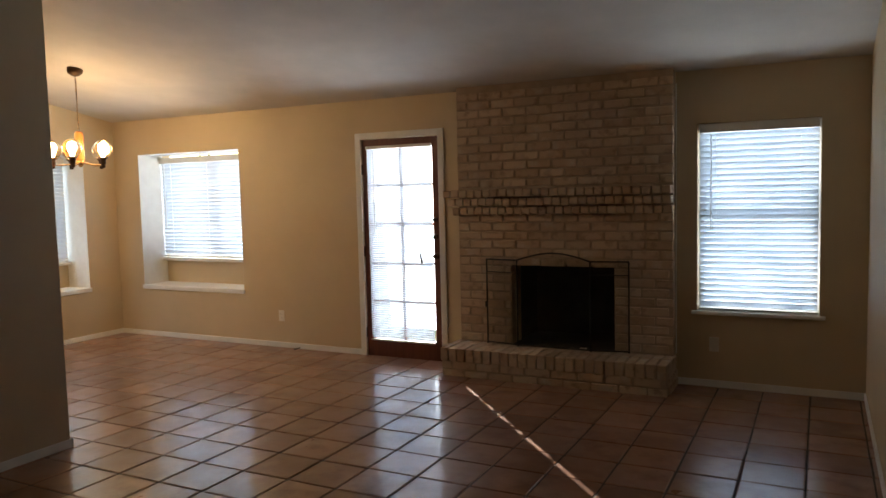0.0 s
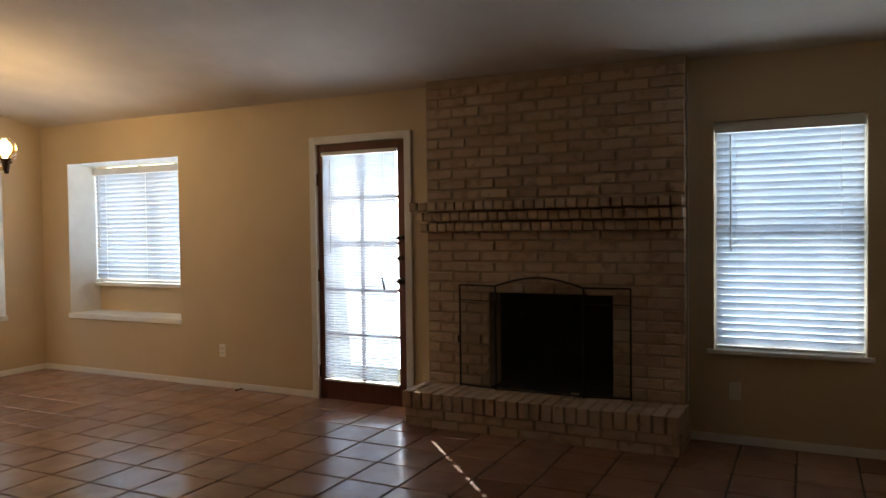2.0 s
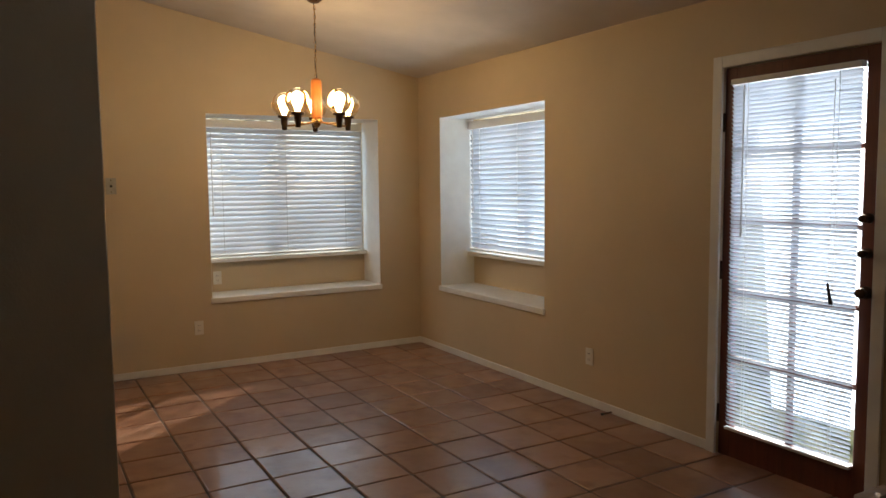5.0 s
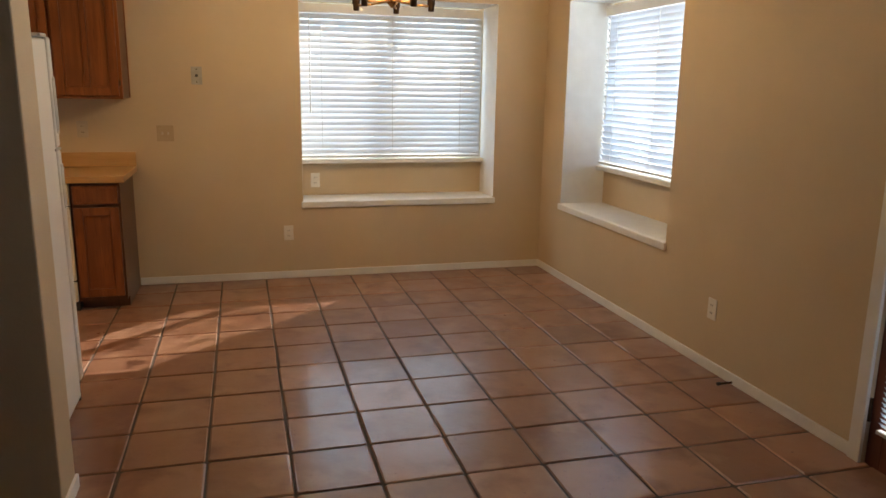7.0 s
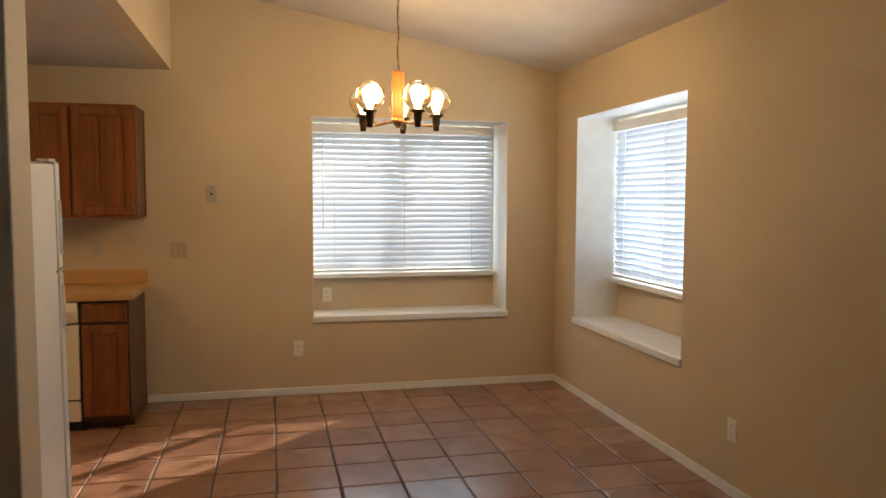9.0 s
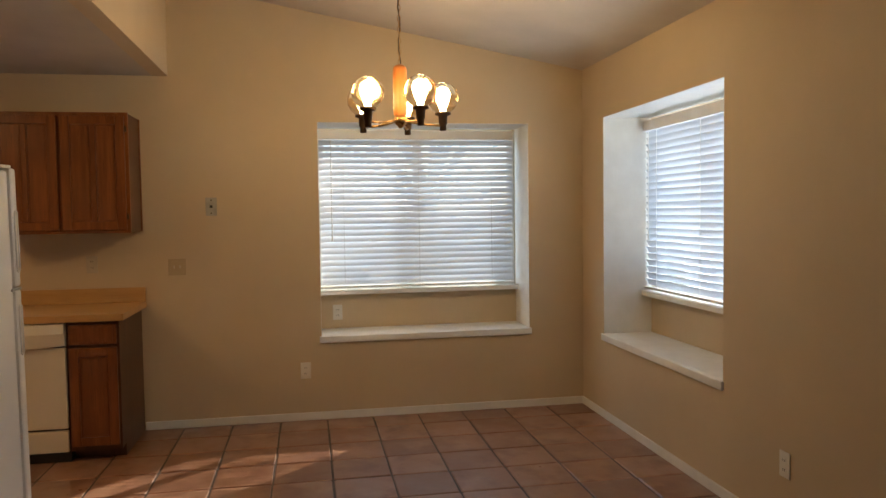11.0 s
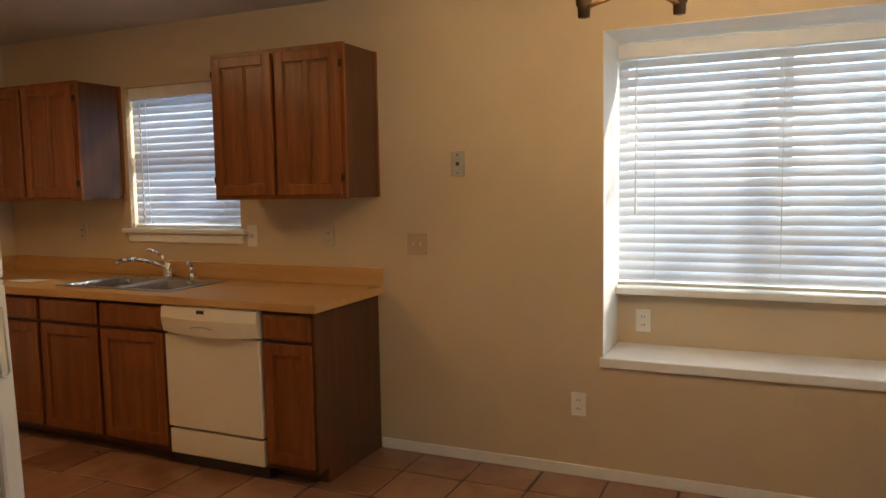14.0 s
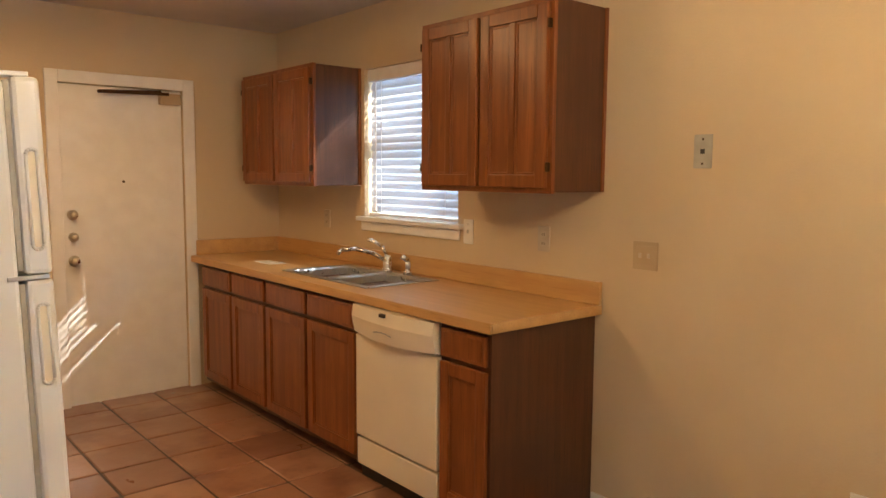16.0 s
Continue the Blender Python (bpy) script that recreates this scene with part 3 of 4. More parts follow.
for i, ((xa, ya), (xb, yb)) in enumerate(zip(SX, SX[1:])):
    panel = part("panel_frame", bmesh.new(), BLACK, fs)
    n = 14 if i == 1 else 2
    top = [Vector((xa + (xb - xa) * k / n, ya + (yb - ya) * k / n, arch(k / n) if i == 1 else SZ1)) for k in range(n + 1)]
    bm = bmesh.new()
    tube(bm, top, 0.007)
    for x, y in ((xa, ya), (xb, yb)):
        rod(bm, (x, y, SZ0), (x, y, SZ1), 0.007)
    rod(bm, (xa, ya, SZ0), (xb, yb, SZ0), 0.007)
    if i != 1:
        rod(bm, (xa, ya, SZ1 - 0.11), (xb, yb, SZ1 - 0.11), 0.004)
    bm.to_mesh(panel.data)
    bm.free()
    bm = bmesh.new()
    lo = [bm.verts.new((p.x, p.y + 0.003, SZ0)) for p in top]
    hi = [bm.verts.new((p.x, p.y + 0.003, p.z)) for p in top]
    for k in range(n):
        bm.faces.new((lo[k], lo[k + 1], hi[k + 1], hi[k]))
    part("mesh", bm, SCREEN, panel, "fine black wire mesh")
for x, y in SX:
    part("foot", rod(bmesh.new(), (x, y, HZ), (x, y, SZ0), 0.008, n=10), BLACK, fs)
bm = bmesh.new()
rod(bm, (4.865, -0.155, 0.62), (4.865, -0.175, 0.62), 0.006)
rod(bm, (4.865, -0.175, 0.595), (4.865, -0.175, 0.645), 0.007)
part("handle", bm, BLACK, fs)

# ---- chandelier ----
CX, CY, CZ = 1.455, -1.55, 1.945
ch = thing("chandelier", (CX, CY, CZ), "teak and brass five-globe chandelier hanging lit on a chain", "chandelier")
CT = roof(CY, CX) - 0.02
part("canopy", lathe(bmesh.new(), [(0.005, CT - 0.05), (0.03, CT - 0.045), (0.062, CT - 0.02), (0.068, CT + 0.0), (0.066, CT + 0.035)], (CX, CY, 0)), BRONZE, ch, smooth=True)
CTOP = CZ + 0.30
part("cord", tube(bmesh.new(), [(CX + 0.006 * math.sin(k * 1.1), CY + 0.006 * math.cos(k * 1.3), CTOP + (CT - 0.03 - CTOP) * k / 12) for k in range(13)], 0.0028, 6), DARK, ch)
bm = bmesh.new()
nl = int((CT - 0.05 - CTOP) / 0.028)
for k in range(nl):
    z = CTOP + 0.015 + 0.028 * k
    pts = []
    for j in range(9):
        a = 2 * math.pi * j / 8
        u, v = 0.008 * math.cos(a), 0.018 * math.sin(a)
        pts.append((CX + (u if k % 2 else 0), CY + (0 if k % 2 else u), z + v))
    for a, b in zip(pts, pts[1:]):
        rod(bm, a, b, 0.0018, n=5)
part("chain", bm, BRASS, ch)
part("column", lathe(bmesh.new(), [(0.030, CZ + 0.035), (0.036, CZ + 0.05), (0.036, CZ + 0.28), (0.03, CZ + 0.295), (0.012, CZ + 0.305)], (CX, CY, 0)), TEAK, ch, "orange teak column", smooth=True)
part("hub", lathe(bmesh.new(), [(0.008, CZ - 0.025), (0.018, CZ - 0.012), (0.03, CZ), (0.038, CZ + 0.02), (0.032, CZ + 0.036)], (CX, CY, 0)), BRASS, ch, smooth=True)
AR, GR = 0.225, 0.082
for k in range(5):
    a = radians(72 * k + 19)
    ux, uy = math.cos(a), math.sin(a)
    ex, ey = CX + AR * ux, CY + AR * uy
    arm = part("arm", tube(bmesh.new(), [(CX + 0.03 * ux, CY + 0.03 * uy, CZ + 0.012), (CX + 0.13 * ux, CY + 0.13 * uy, CZ - 0.004), (ex, ey, CZ - 0.008)], 0.0065, 8), BRASS, ch, smooth=True)
    part("socket_cup", lathe(bmesh.new(), [(0.010, CZ - 0.036), (0.017, CZ - 0.034), (0.018, CZ - 0.006), (0.022, CZ + 0.0), (0.024, CZ + 0.042),
                                           (0.042, CZ + 0.048), (0.042, CZ + 0.06), (0.02, CZ + 0.062)], (ex, ey, 0), 20), BRONZE, arm, "dark bronze socket cup", smooth=True)
    gz = CZ + 0.052 + GR
    bm = bmesh.new()
    prof = [(GR * math.sin(t), gz - GR * math.cos(t)) for t in [0.42 + (math.pi - 0.44) * j / 16 for j in range(17)]]
    lathe(bm, prof, (ex, ey, 0), 28)
    g = part("globe", bm, GLOBE, arm, "clear amber glass globe", smooth=True)
    g.visible_shadow = False
    bm = lathe(bmesh.new(), [(0.012, gz - 0.065), (0.015, gz - 0.042), (0.027, gz - 0.008), (0.032, gz + 0.014), (0.025, gz + 0.036), (0.008, gz + 0.047)], (ex, ey, 0), 18)
    bl = part("bulb", bm, BULB, arm, "lit warm bulb", smooth=True)
    bl.visible_shadow = False
    lamp("chandelier_bulb", "POINT", 1.05, (1.0, 0.70, 0.38), Matrix.Translation((ex, ey, gz + 0.01)), 0.03)

# ---- kitchen ----
kl = thing("ceiling_light", (1.80, -4.65, KCEIL), "boxy warm ceiling light on the kitchen ceiling", "ceiling light")
part("frame", boxes((1.20, -4.87, KCEIL - 0.075, 2.40, -4.85, KCEIL), (1.20, -4.45, KCEIL - 0.075, 2.40, -4.43, KCEIL),
                    (1.20, -4.85, KCEIL - 0.075, 1.22, -4.45, KCEIL), (2.38, -4.85, KCEIL - 0.075, 2.40, -4.45, KCEIL), bevel=0.003), WHITE, kl)
part("diffuser", boxes((1.222, -4.848, KCEIL - 0.07, 2.378, -4.452, KCEIL - 0.06)), DIFFUSER, kl, "glowing warm diffuser")
lamp("kitchen_ceiling_lamp", "AREA", 4.0, (1.0, 0.54, 0.20), look((1.80, -4.65, KCEIL - 0.085), (1.80, -4.65, 0)), 1.2, 0.36)


def panel_door(name, parent, a0, a1, z0, z1, x, split=False, knob=False):
    """A door on a face turned to +x: stiles and rails round one or two sunk panels."""
    w, d = 0.052, 0.02
    mid = (a0 + a1) / 2
    ob = part(name, boxes((x + 0.001, a0 + w - 0.002, z0 + w - 0.002, x + 0.009, a1 - w + 0.002, z1 - w + 0.002)), CABINET, parent, "orange-brown oak frame door")
    for r in ((x, a0, z0, x + d, a0 + w, z1), (x, a1 - w, z0, x + d, a1, z1)) + (((x, mid - 0.016, z0 + w, x + d, mid + 0.016, z1 - w),) if split else ()):
        part("stile", boxes(r, bevel=0.003), CABINET, ob)
    for r in ((x, a0 + w, z0, x + d, a1 - w, z0 + w), (x, a0 + w, z1 - w, x + d, a1 - w, z1)):
        part("rail", boxes(r, bevel=0.003), CABINET, ob)
    # the chamfer round the panel
    rows = []
    for s0, s1 in (((a0 + w, mid - 0.016), (mid + 0.016, a1 - w)) if split else ((a0 + w, a1 - w),)):
        rows += [(x + 0.008, s0 + 0.001, z0 + w + 0.001, x + 0.014, s0 + 0.01, z1 - w - 0.001), (x + 0.008, s1 - 0.01, z0 + w + 0.001, x + 0.014, s1 - 0.001, z1 - w - 0.001),
                 (x + 0.008, s0 + 0.011, z0 + w + 0.001, x + 0.014, s1 - 0.011, z0 + w + 0.01), (x + 0.008, s0 + 0.011, z1 - w - 0.01, x + 0.014, s1 - 0.011, z1 - w - 0.001)]
    part("panel_moulding", boxes(*rows, bevel=0.002), CABINET, ob)
    return ob


def hinge(parent, x, a, z):
    part("hinge", boxes((x, a - 0.004, z - 0.018, x + 0.021, a + 0.004, z + 0.018), bevel=0.002), BRONZE, parent)


def upper(a0, a1, z1, label):
    z0, d = 1.385, 0.31
    c = thing("wall_cabinet", (0, (a0 + a1) / 2, z0), label, "cabinet", "kitchen wall cabinets")
    part("body", boxes((0.002, a0, z0, d, a1, z1), bevel=0.002), CABSIDE, c, "dark brown cabinet body")
    part("face_frame", boxes((d, a0 - 0.002, z0 - 0.004, d + 0.018, a0 + 0.04, z1 + 0.004), (d, a1 - 0.04, z0 - 0.004, d + 0.018, a1 + 0.002, z1 + 0.004),
                             (d, a0 + 0.04, z0 - 0.004, d + 0.018, a1 - 0.04, z0 + 0.04), (d, a0 + 0.04, z1 - 0.04, d + 0.018, a1 - 0.04, z1 + 0.004),
                             ((d), (a0 + a1) / 2 - 0.03, z0 + 0.04, d + 0.018, (a0 + a1) / 2 + 0.03, z1 - 0.04)), CABINET, c)
    part("scribe_strip", boxes((0.002, a1, z0 + 0.0, 0.02, a1 + 0.006, z1)), CABINET, c)
    mid = (a0 + a1) / 2
    for p, q, h in ((a0 + 0.018, mid - 0.012, a0 + 0.012), (mid + 0.012, a1 - 0.018, a1 - 0.010)):
        dr = panel_door("door", c, p, q, z0 + 0.018, z1 - 0.02, d + 0.019, split=True)
        for z in (z0 + 0.1, z1 - 0.1):
            hinge(dr, d + 0.019, h, z)
    return c


upper(-3.955, -3.145, 2.135, "orange-brown oak wall cabinet beside the kitchen window")
upper(-5.875, -4.965, 2.08, "orange-brown oak wall cabinet in the kitchen corner")


def base_unit(a0, a1, doors, label):
    c = thing("base_cabinet", (0.3, (a0 + a1) / 2, 0), label, "cabinet", "kitchen base cabinets")
    part("body", boxes((0.004, a0 + 0.001, 0.0, 0.53, a1 - 0.001, 0.09), (0.004, a0 + 0.001, 0.09, 0.60, a1 - 0.001, 0.862)), CABSIDE, c, "dark brown cabinet body")
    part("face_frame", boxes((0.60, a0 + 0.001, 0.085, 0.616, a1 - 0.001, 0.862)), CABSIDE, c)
    w = (a1 - a0) / doors
    for i in range(doors):
        p, q = a0 + w * i + 0.014, a0 + w * (i + 1) - 0.014
        dr = part("drawer_front", boxes((0.617, p, 0.725, 0.636, q, 0.845), bevel=0.006), CABINET, c, "orange-brown oak drawer front")
        part("inset", boxes((0.636, p + 0.02, 0.742, 0.6385, q - 0.02, 0.828), bevel=0.001), CABINET, dr)
        panel_door("door", c, p, q, 0.115, 0.705, 0.617)
    return c


DW0, DW1, BE = -4.065, -3.462, -3.165
base_unit(-5.90, -5.0, 2, "brown oak base cabinet in the kitchen corner")
base_unit(-4.999, DW0 - 0.002, 2, "brown oak sink base cabinet with false drawers")
base_unit(DW1 + 0.002, BE, 1, "narrow brown oak end cabinet beside the dishwasher")

wt = thing("worktop", (0.3, -4.5, 0.865), "butcher-block laminate worktop with low backsplash", "worktop")
SK = (0.10, -4.95, 0.53, -4.13)
bm = bmesh.new()
outer = ((0.004, KSOUTH + 0.002), (0.645, KSOUTH + 0.002), (0.645, -3.132), (0.004, -3.132))
inner = ((SK[0], SK[1]), (SK[2], SK[1]), (SK[2], SK[3]), (SK[0], SK[3]))
rim = [[[bm.verts.new((x, y, z)) for x, y in ring] for z in (0.866, 0.905)] for ring in (outer, inner)]
for i in range(4):
    j = (i + 1) % 4
    for lvl in (0, 1):
        bm.faces.new((rim[0][lvl][i], rim[0][lvl][j], rim[1][lvl][j], rim[1][lvl][i]))
    for ring in rim:
        bm.faces.new((ring[0][i], ring[0][j], ring[1][j], ring[1][i]))
part("top", bm, COUNTER, wt)
part("edge_strip", boxes((0.6455, KSOUTH + 0.002, 0.864, 0.657, -3.132, 0.906), bevel=0.004), COUNTER, wt)
part("backsplash", boxes((0.004, KSOUTH + 0.022, 0.906, 0.024, -3.132, 1.005), (0.004, KSOUTH + 0.002, 0.906, 0.62, KSOUTH + 0.021, 1.005), bevel=0.003), COUNTER, wt)

sink = thing("kitchen_sink", (0.31, -4.54, 0.9), "double-bowl stainless steel sink set in the worktop", "sink")
mid = (SK[1] + SK[3]) / 2
part("rim", boxes((0.085, SK[1] - 0.015, 0.9055, 0.13, SK[3] + 0.015, 0.911), (0.505, SK[1] - 0.015, 0.9055, 0.545, SK[3] + 0.015, 0.911),
                  (0.13, SK[1] - 0.015, 0.9055, 0.505, SK[1] + 0.03, 0.911), (0.13, SK[3] - 0.03, 0.9055, 0.505, SK[3] + 0.015, 0.911),
                  (0.13, mid - 0.018, 0.9055, 0.505, mid + 0.018, 0.911), bevel=0.002), STEEL, sink)
for p, q in ((SK[1] + 0.03, mid - 0.018), (mid + 0.018, SK[3] - 0.03)):
    bm = bmesh.new()
    ring = lambda z, s: [bm.verts.new((x, y, z)) for x, y in ((0.13 + s, p + s), (0.505 - s, p + s), (0.505 - s, q - s), (0.13 + s, q - s))]
    rings = [ring(0.909, 0.0), ring(0.90, 0.006), ring(0.76, 0.02), ring(0.745, 0.045)]
    for r0, r1 in zip(rings, rings[1:]):
        for i in range(4):
            bm.faces.new((r0[i], r0[(i + 1) % 4], r1[(i + 1) % 4], r1[i]))
    bm.faces.new(rings[-1])
    bowl = part("bowl", bm, STEEL, sink)
    part("drain", lathe(bmesh.new(), [(0.04, 0.746), (0.042, 0.749), (0.02, 0.75)], (0.31, (p + q) / 2, 0)), CHROME, bowl)

fa = thing("faucet", (0.09, -4.55, 0.911), "chrome single-lever kitchen faucet at the sink", "faucet")
part("base", lathe(bmesh.new(), [(0.03, 0.911), (0.03, 0.925), (0.024, 0.94), (0.024, 0.985), (0.018, 1.0)], (0.105, -4.55, 0)), CHROME, fa, smooth=True)
part("spout", tube(bmesh.new(), [(0.105, -4.55, 0.965), (0.16, -4.60, 1.01), (0.235, -4.665, 1.035), (0.30, -4.72, 1.03), (0.315, -4.735, 1.005)], 0.0115, 12), CHROME, fa, smooth=True)
part("lever", tube(bmesh.new(), [(0.105, -4.55, 0.995), (0.125, -4.57, 1.05), (0.17, -4.605, 1.085), (0.19, -4.62, 1.088)], 0.0095, 12), CHROME, fa, smooth=True)
sp = thing("sink_sprayer", (0.105, -4.36, 0.911), "chrome side sprayer beside the faucet", "sprayer")
part("holder", lathe(bmesh.new(), [(0.024, 0.911), (0.022, 0.93), (0.014, 0.945)], (0.105, -4.36, 0)), CHROME, sp, smooth=True)
part("head", tube(bmesh.new(), [(0.105, -4.36, 0.94), (0.105, -4.36, 0.99), (0.135, -4.375, 1.012)], 0.014, 12), CHROME, sp, smooth=True)
leaflet = thing("paper_sheet", (0.42, -5.35, 0.906), "white paper sheet lying on the worktop", "paper")
part("sheet", boxes((0.36, -5.47, 0.9055, 0.47, -5.25, 0.9065)), WHITE, leaflet)

dw = thing("dishwasher", (0.3, (DW0 + DW1) / 2, 0), "cream built-in dishwasher under the worktop", "dishwasher")
part("body", boxes((0.01, DW0, 0.02, 0.60, DW1, 0.86)), DARK, dw)
part("toe_kick", boxes((0.53, DW0 + 0.01, 0.005, 0.545, DW1 - 0.03, 0.08)), GREY, dw)
part("lower_panel", boxes((0.601, DW0 + 0.004, 0.085, 0.632, DW1 - 0.004, 0.215), bevel=0.006), OFFWHITE, dw)
part("door", boxes((0.601, DW0 + 0.004, 0.228, 0.638, DW1 - 0.004, 0.712), bevel=0.006), OFFWHITE, dw)
bm = bmesh.new()
n = 14
prev = None
for k in range(n + 1):
    t = k / n
    y = DW0 + 0.004 + (DW1 - DW0 - 0.008) * t
    bow = 0.028 * (1 - (2 * t - 1) ** 2)
    cur = [bm.verts.new(p) for p in ((0.602, y, 0.715), (0.645 + bow, y, 0.715 + 0.012 * (2 * t - 1) ** 2), (0.66 + bow, y, 0.80), (0.652 + bow, y, 0.855), (0.602, y, 0.862))]
    if prev:
        for i in range(5):
            bm.faces.new((prev[i], prev[(i + 1) % 5], cur[(i + 1) % 5], cur[i]))
    else:
        bm.faces.new(cur)
    prev = cur
bm.faces.new(prev)
cp = part("control_panel", bm, OFFWHITE, dw, "curved cream control panel", smooth=False)
part("latch", boxes((0.672, -3.80, 0.833, 0.692, -3.76, 0.850), bevel=0.003), DARK, cp, "small black latch")
part("handle_lip", tube(bmesh.new(), [(0.690, -3.84, 0.760), (0.696, -3.81, 0.768), (0.697, -3.775, 0.770), (0.695, -3.74, 0.768), (0.690, -3.71, 0.760)], 0.003, 6), GREY, cp)

# ---- refrigerator ----
FRX, FRY, FRZ, SPL = 2.06, -3.17, 1.665, 1.19
fr = thing("refrigerator", (2.5, FRY - 0.38, 0), "white top-freezer refrigerator beside the partition", "refrigerator")
part("body", boxes((FRX + 0.075, FRY - 0.76, 0.03, 2.85, FRY - 0.004, FRZ - 0.01), bevel=0.01), FRIDGE, fr)
for nm, z0, z1 in (("freezer_door", SPL + 0.006, FRZ), ("door", 0.10, SPL - 0.006)):
    d = part(nm, boxes((FRX, FRY - 0.76, z0, FRX + 0.062, FRY, z1), bevel=0.012), FRIDGE, fr)
    part("gasket", boxes((FRX + 0.0625, FRY - 0.75, z0 + 0.01, FRX + 0.0745, FRY - 0.012, z1 - 0.01)), GREY, d, "grey rubber gasket")
    h0, h1 = (z0 + 0.06, z0 + 0.30) if nm == "freezer_door" else (z1 - 0.26, z1 - 0.06)
    # a recessed pull: rounded raised rim round a sunk cream slot
    gx, gr = FRX + 0.029, 0.0125
    rim_pts = [(gx + gr * math.cos(a), FRY + 0.002, (h1 - gr if a < math.pi else h0 + gr) + gr * math.sin(a))
               for a in [math.pi * k / 6 for k in range(7)] + [math.pi * (1.0001 + k / 6) for k in range(7)]]
    grip = part("handle", tube(bmesh.new(), rim_pts + rim_pts[:1], 0.004, 8), FRIDGE, d, "moulded grip with a rounded rim", smooth=True)
    part("slot", boxes((gx - gr + 0.002, FRY + 0.0003, h0 + gr * 0.5, gx + gr - 0.002, FRY + 0.0015, h1 - gr * 0.5)), OFFWHITE, grip, "cream sunk slot")
part("hinge", boxes((FRX + 0.01, FRY - 0.05, SPL - 0.005, FRX + 0.10, FRY + 0.003, SPL + 0.005), bevel=0.001), STEEL, fr)
part("top_hinge_cover", boxes((FRX + 0.02, FRY - 0.06, FRZ, FRX + 0.12, FRY - 0.01, FRZ + 0.012), bevel=0.003), FRIDGE, fr)
part("base_grille", boxes((FRX + 0.05, FRY - 0.75, 0.0, FRX + 0.07, FRY - 0.01, 0.095)), DARK, fr)
# it leans back a little on its front feet
fr.matrix_basis = fr.matrix_basis @ Matrix.Rotation(radians(1.6), 4, "Y")


# ---- wall plates ----
def outlet(axis, a, z, out, label, name="wall_outlet", material=PLATE, w=0.072, h=0.115, style="duplex"):
    """A plate on the north or west wall; out is the wall's face."""
    o = thing(name, (a, out, z) if axis == "x" else (-out, a, z), label, "outlet")
    part("plate", boxes(swap(axis, (a - w / 2, out - 0.006, z - h / 2, a + w / 2, out - 0.0003, z + h / 2)), bevel=0.002), material, o)
    if style == "duplex":
        for dz in (-0.021, 0.021):
            s = part("socket", boxes(swap(axis, (a - 0.016, out - 0.008, z + dz - 0.014, a + 0.016, out - 0.0062, z + dz + 0.014)), bevel=0.001), material, o)
            part("slot", boxes(swap(axis, (a - 0.008, out - 0.0086, z + dz - 0.006, a - 0.005, out - 0.0081, z + dz + 0.005)),
                               swap(axis, (a + 0.005, out - 0.0086, z + dz - 0.006, a + 0.008, out - 0.0081, z + dz + 0.005))), DARK, s)
    elif style == "switch":
        part("toggle", boxes(swap(axis, (a - 0.005, out - 0.018, z - 0.008, a + 0.005, out - 0.0062, z + 0.010)), bevel=0.002), material, o)
        part("screw", boxes(swap(axis, (a - 0.003, out - 0.007, z + 0.035, a + 0.003, out - 0.0062, z + 0.041))), GREY, o)
    elif style == "jack":
        part("jack", boxes(swap(axis, (a - 0.009, out - 0.008, z - 0.009, a + 0.009, out - 0.0062, z + 0.009)), bevel=0.001), DARK, o)
        for dz in (-0.045, 0.045):
            part("screw", boxes(swap(axis, (a - 0.004, out - 0.0075, z + dz - 0.004, a + 0.004, out - 0.0062, z + dz + 0.004)), bevel=0.001), BRONZE, o)
    return o


outlet("x", 2.43, 0.355, 0, "white duplex outlet low on the tan wall")
outlet("x", 6.75, 0.36, 0, "white outlet low beside the fireplace", style="blank")
outlet("y", -2.075, 0.375, 0, "white duplex outlet low on the dining wall")
outlet("y", -1.83, 0.735, NID, "white duplex outlet inside the window niche")
outlet("y", -2.69, 1.545, 0, "grey telephone jack plate on the dining wall", "telephone_jack", GREY, 0.074, 0.125, "jack")
outlet("y", -3.47, 1.165, 0, "tan painted outlet above the worktop", material=BEIGE)
outlet("y", -5.36, 1.165, 0, "tan painted outlet in the kitchen corner", material=BEIGE)
outlet("y", -3.985, 1.165, 0, "white light switch beside the kitchen window", "light_switch", PLATE, 0.072, 0.125, "switch")
fx = thing("double_wall_plate", (0, -2.925, 1.135), "tarnished brass double switch plate on the wall", "switch plate")
part("plate", boxes((0.0003, -2.983, 1.078, 0.006, -2.867, 1.192), bevel=0.002), PALEBRASS, fx)
part("inner_plate", boxes((0.0062, -2.965, 1.096, 0.008, -2.885, 1.174), bevel=0.001), PALEBRASS, fx)
for a in (-2.945, -2.905):
    part("toggle", boxes((0.0082, a - 0.006, 1.126, 0.016, a + 0.006, 1.146), bevel=0.002), BEIGE, fx)
ds = thing("door_stop", (2.66, -B, 0.03), "dark spring door stop on the baseboard", "door stop")
bm = bmesh.new()
rod(bm, (2.66, -B, 0.03), (2.66, -B - 0.07, 0.03), 0.006, n=8)
part("spring", bm, BRONZE, ds)
part("tip", rod(bmesh.new(), (2.66, -B - 0.07, 0.03), (2.66, -B - 0.085, 0.03), 0.009, n=10), DARK, ds)

# ---- garden: trees that break up the sun ----


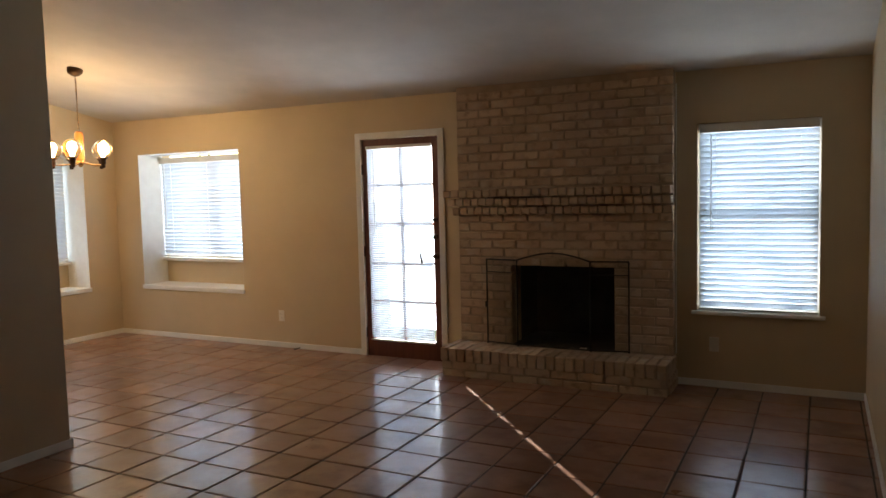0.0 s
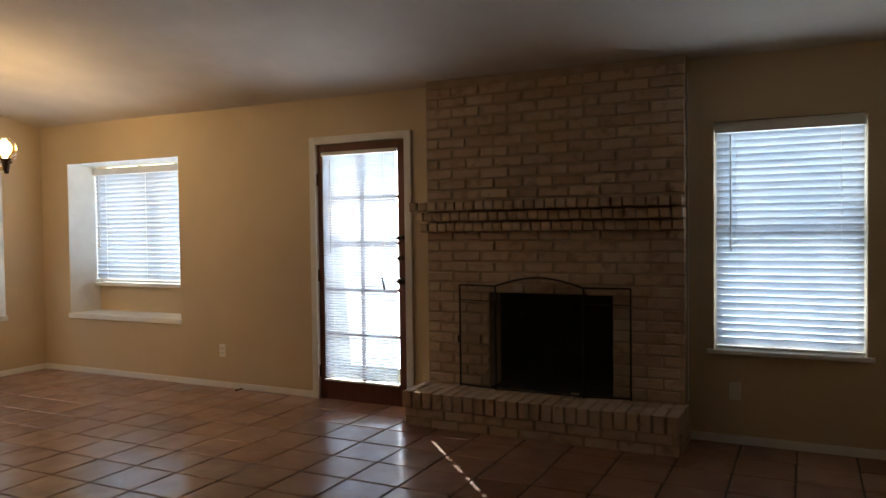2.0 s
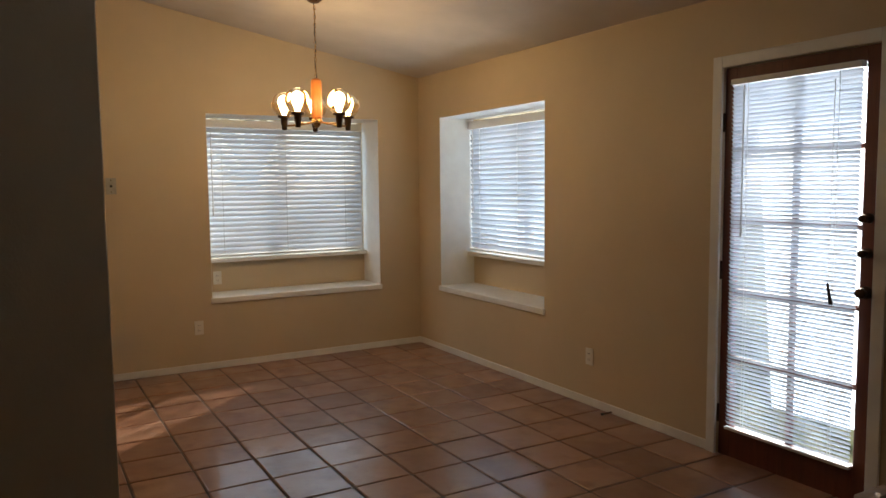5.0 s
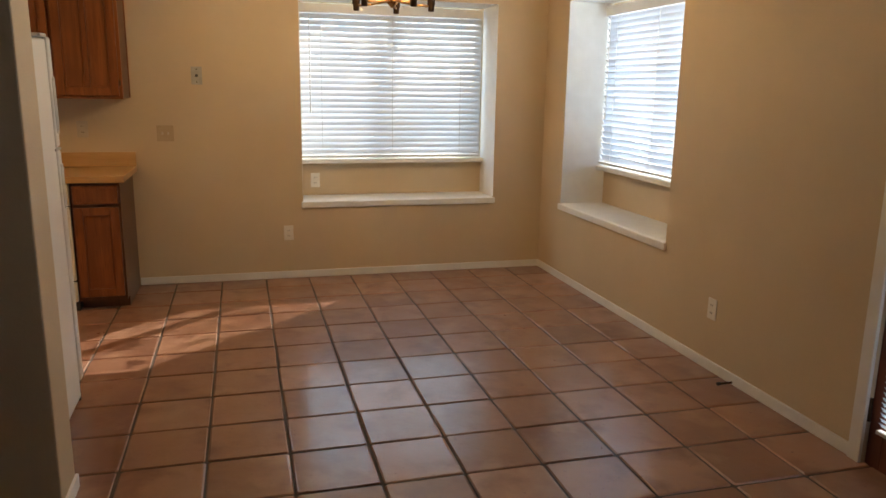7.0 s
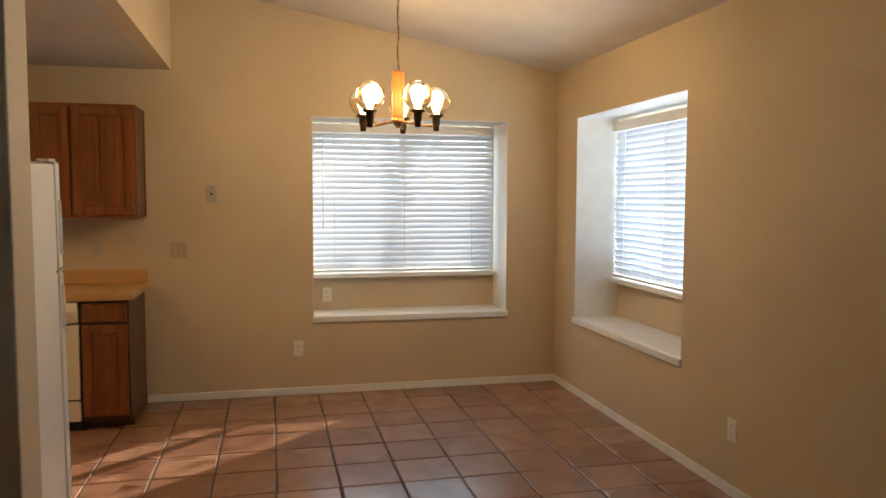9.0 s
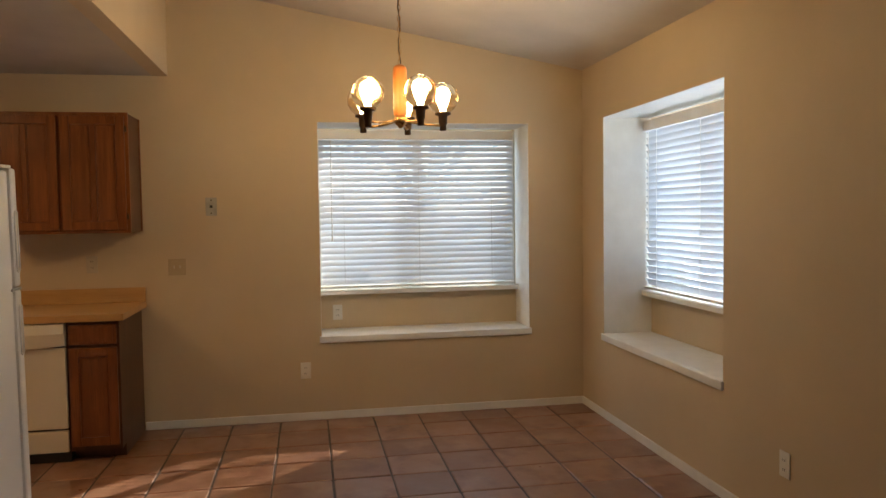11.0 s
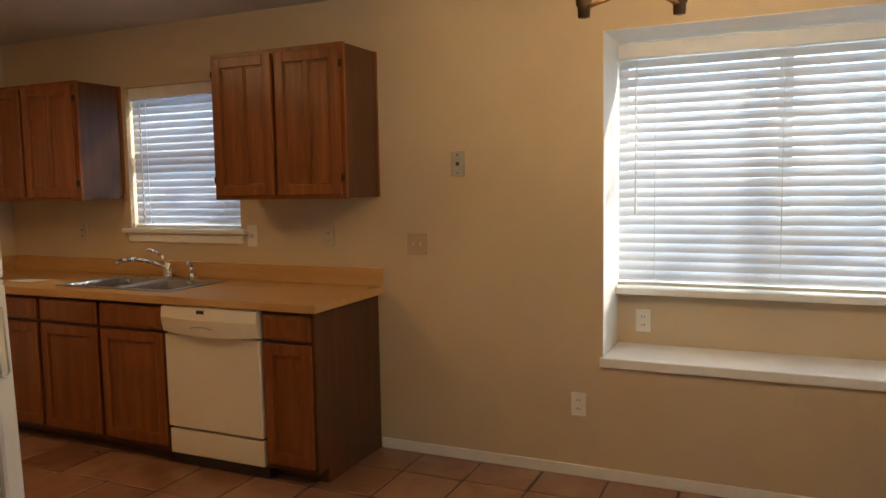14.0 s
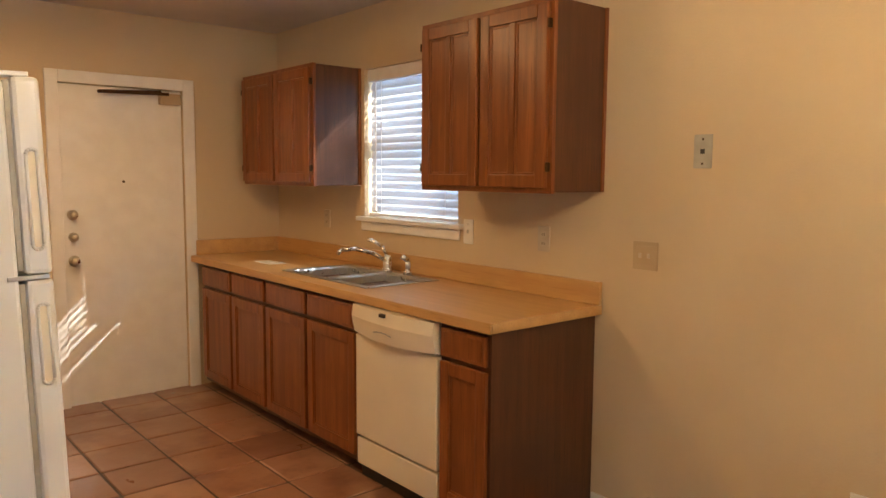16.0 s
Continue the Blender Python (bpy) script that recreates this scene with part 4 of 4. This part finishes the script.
def tree(x, y, height, spread, seed, base, clumps):
    r = random.Random(seed)
    t = thing("tree", (x, y, -0.16), "leafy green garden tree outside the windows", "tree", "garden trees")
    bm = bmesh.new()
    rod(bm, (x, y, -0.16), (x + 0.1, y + 0.1, base), 0.16, 0.11, 10)
    tips = []
    for k in range(9):
        a = 2 * math.pi * k / 9 + r.uniform(-0.3, 0.3)
        p = Vector((x + 0.1, y + 0.1, base * r.uniform(0.75, 1.0)))
        q = Vector((x + spread * 0.65 * math.cos(a), y + spread * 0.65 * math.sin(a), base + (height - base) * r.uniform(0.25, 0.95)))
        rod(bm, p, q, 0.06, 0.02, 6)
        tips.append(q)
    part("trunk", bm, BARK, t)
    verts, faces = [], []
    for k in range(clumps):
        c = r.choice(tips) + Vector((r.gauss(0, spread * 0.28), r.gauss(0, spread * 0.28), r.gauss(0, (height - base) * 0.2)))
        for j in range(34):
            p = c + Vector((r.gauss(0, 0.20), r.gauss(0, 0.20), r.gauss(0, 0.16)))
            u = Vector((r.gauss(0, 1), r.gauss(0, 1), r.gauss(0, 0.6))).normalized() * r.uniform(0.05, 0.09)
            v = u.cross(Vector((r.gauss(0, 1), r.gauss(0, 1), r.gauss(0, 1)))).normalized() * r.uniform(0.025, 0.04)
            i = len(verts)
            verts += [p - u, p + v, p + u, p - v]
            faces.append((i, i + 1, i + 2, i + 3))
    me = bpy.data.meshes.new("crown")
    me.from_pydata(verts, [], faces)
    me.materials.append(LEAF)
    ob = new("crown", me)
    ob.parent = t
    ob.matrix_parent_inverse = t.matrix_basis.inverted()
    return t


tree(-3.6, 2.4, 4.6, 1.9, 1, 1.9, 40)
tree(-4.2, -0.6, 4.4, 1.8, 2, 1.8, 30)
tree(-0.4, 4.8, 5.0, 2.0, 3, 2.0, 30)
tree(3.0, 5.6, 5.2, 2.1, 4, 2.1, 80)

# ---- floor tiles ----
PITCH, TX, TY = 0.326, 1.895, -1.929


def tile_verts(seed):
    r = random.Random(seed)
    h = PITCH / 2 - 0.0052
    rings = []
    for inset, z, c in ((0.0, -0.012, 0.007), (0.0, -0.004, 0.007), (0.005, 0.0, 0.009)):
        s = h - inset
        rings.append([(sx * (s - (c if k else 0)), sy * (s - (0 if k else c)), z) for sx, sy, ks in ((-1, -1, (1, 0)), (1, -1, (0, 1)), (1, 1, (1, 0)), (-1, 1, (0, 1))) for k in (ks[::-1])])
    out = []
    for ring_ in rings:
        out += [(x + r.uniform(-0.0012, 0.0012), y + r.uniform(-0.0012, 0.0012), z + (r.uniform(-0.0008, 0.0004) if z == 0 else 0)) for x, y, z in ring_]
    faces = [tuple(range(16, 24))]
    for a in (0, 8):
        for i in range(8):
            j = (i + 1) % 8
            faces.append((a + i, a + j, a + 8 + j, a + 8 + i))
    return out, faces


tile_kinds = [tile_verts(s) for s in range(6)]
tile_meshes = []
for v, f in tile_kinds:
    me = bpy.data.meshes.new("tile")
    me.from_pydata(v, [], f)
    me.materials.append(TILE)
    tile_meshes.append(me)
rt = random.Random(11)
rest_v, rest_f = [], []
i0, i1 = int(-(TX) / PITCH) - 1, int((EAST - TX) / PITCH) + 1
j0, j1 = int((SOUTH - TY) / PITCH) - 1, int(-TY / PITCH) + 1
for i in range(i0, i1 + 1):
    for j in range(j0, j1 + 1):
        x, y = TX + PITCH * (i + 0.5), TY + PITCH * (j + 0.5)
        if x < 0 - 0.1 or x > EAST + 0.15 or y > 0.1 or y < SOUTH - 0.1:
            continue
        dx, dy, dz = rt.uniform(-0.0015, 0.0015), rt.uniform(-0.0015, 0.0015), FLOOR + rt.uniform(-0.0012, 0.0006)
        tx, ty, turn = rt.uniform(-0.25, 0.25), rt.uniform(-0.25, 0.25), rt.uniform(-0.3, 0.3)
        m = pose(x + dx, y + dy, dz, tx, ty, turn)
        k = rt.randrange(6)
        near = -3.3 < y < 0 and x < 7.5
        if near:
            again("tile", tile_meshes[k], m, floor)
        else:
            v, f = tile_kinds[k]
            b0 = len(rest_v)
            rest_v += [tuple(m @ Vector(p)) for p in v]
            rest_f += [tuple(b0 + q for q in g) for g in f]
me = bpy.data.meshes.new("tiles")
me.from_pydata(rest_v, [], rest_f)
me.materials.append(TILE)
ob = new("tiles", me)
ob.parent = floor
ob["kind"] = "stuff"
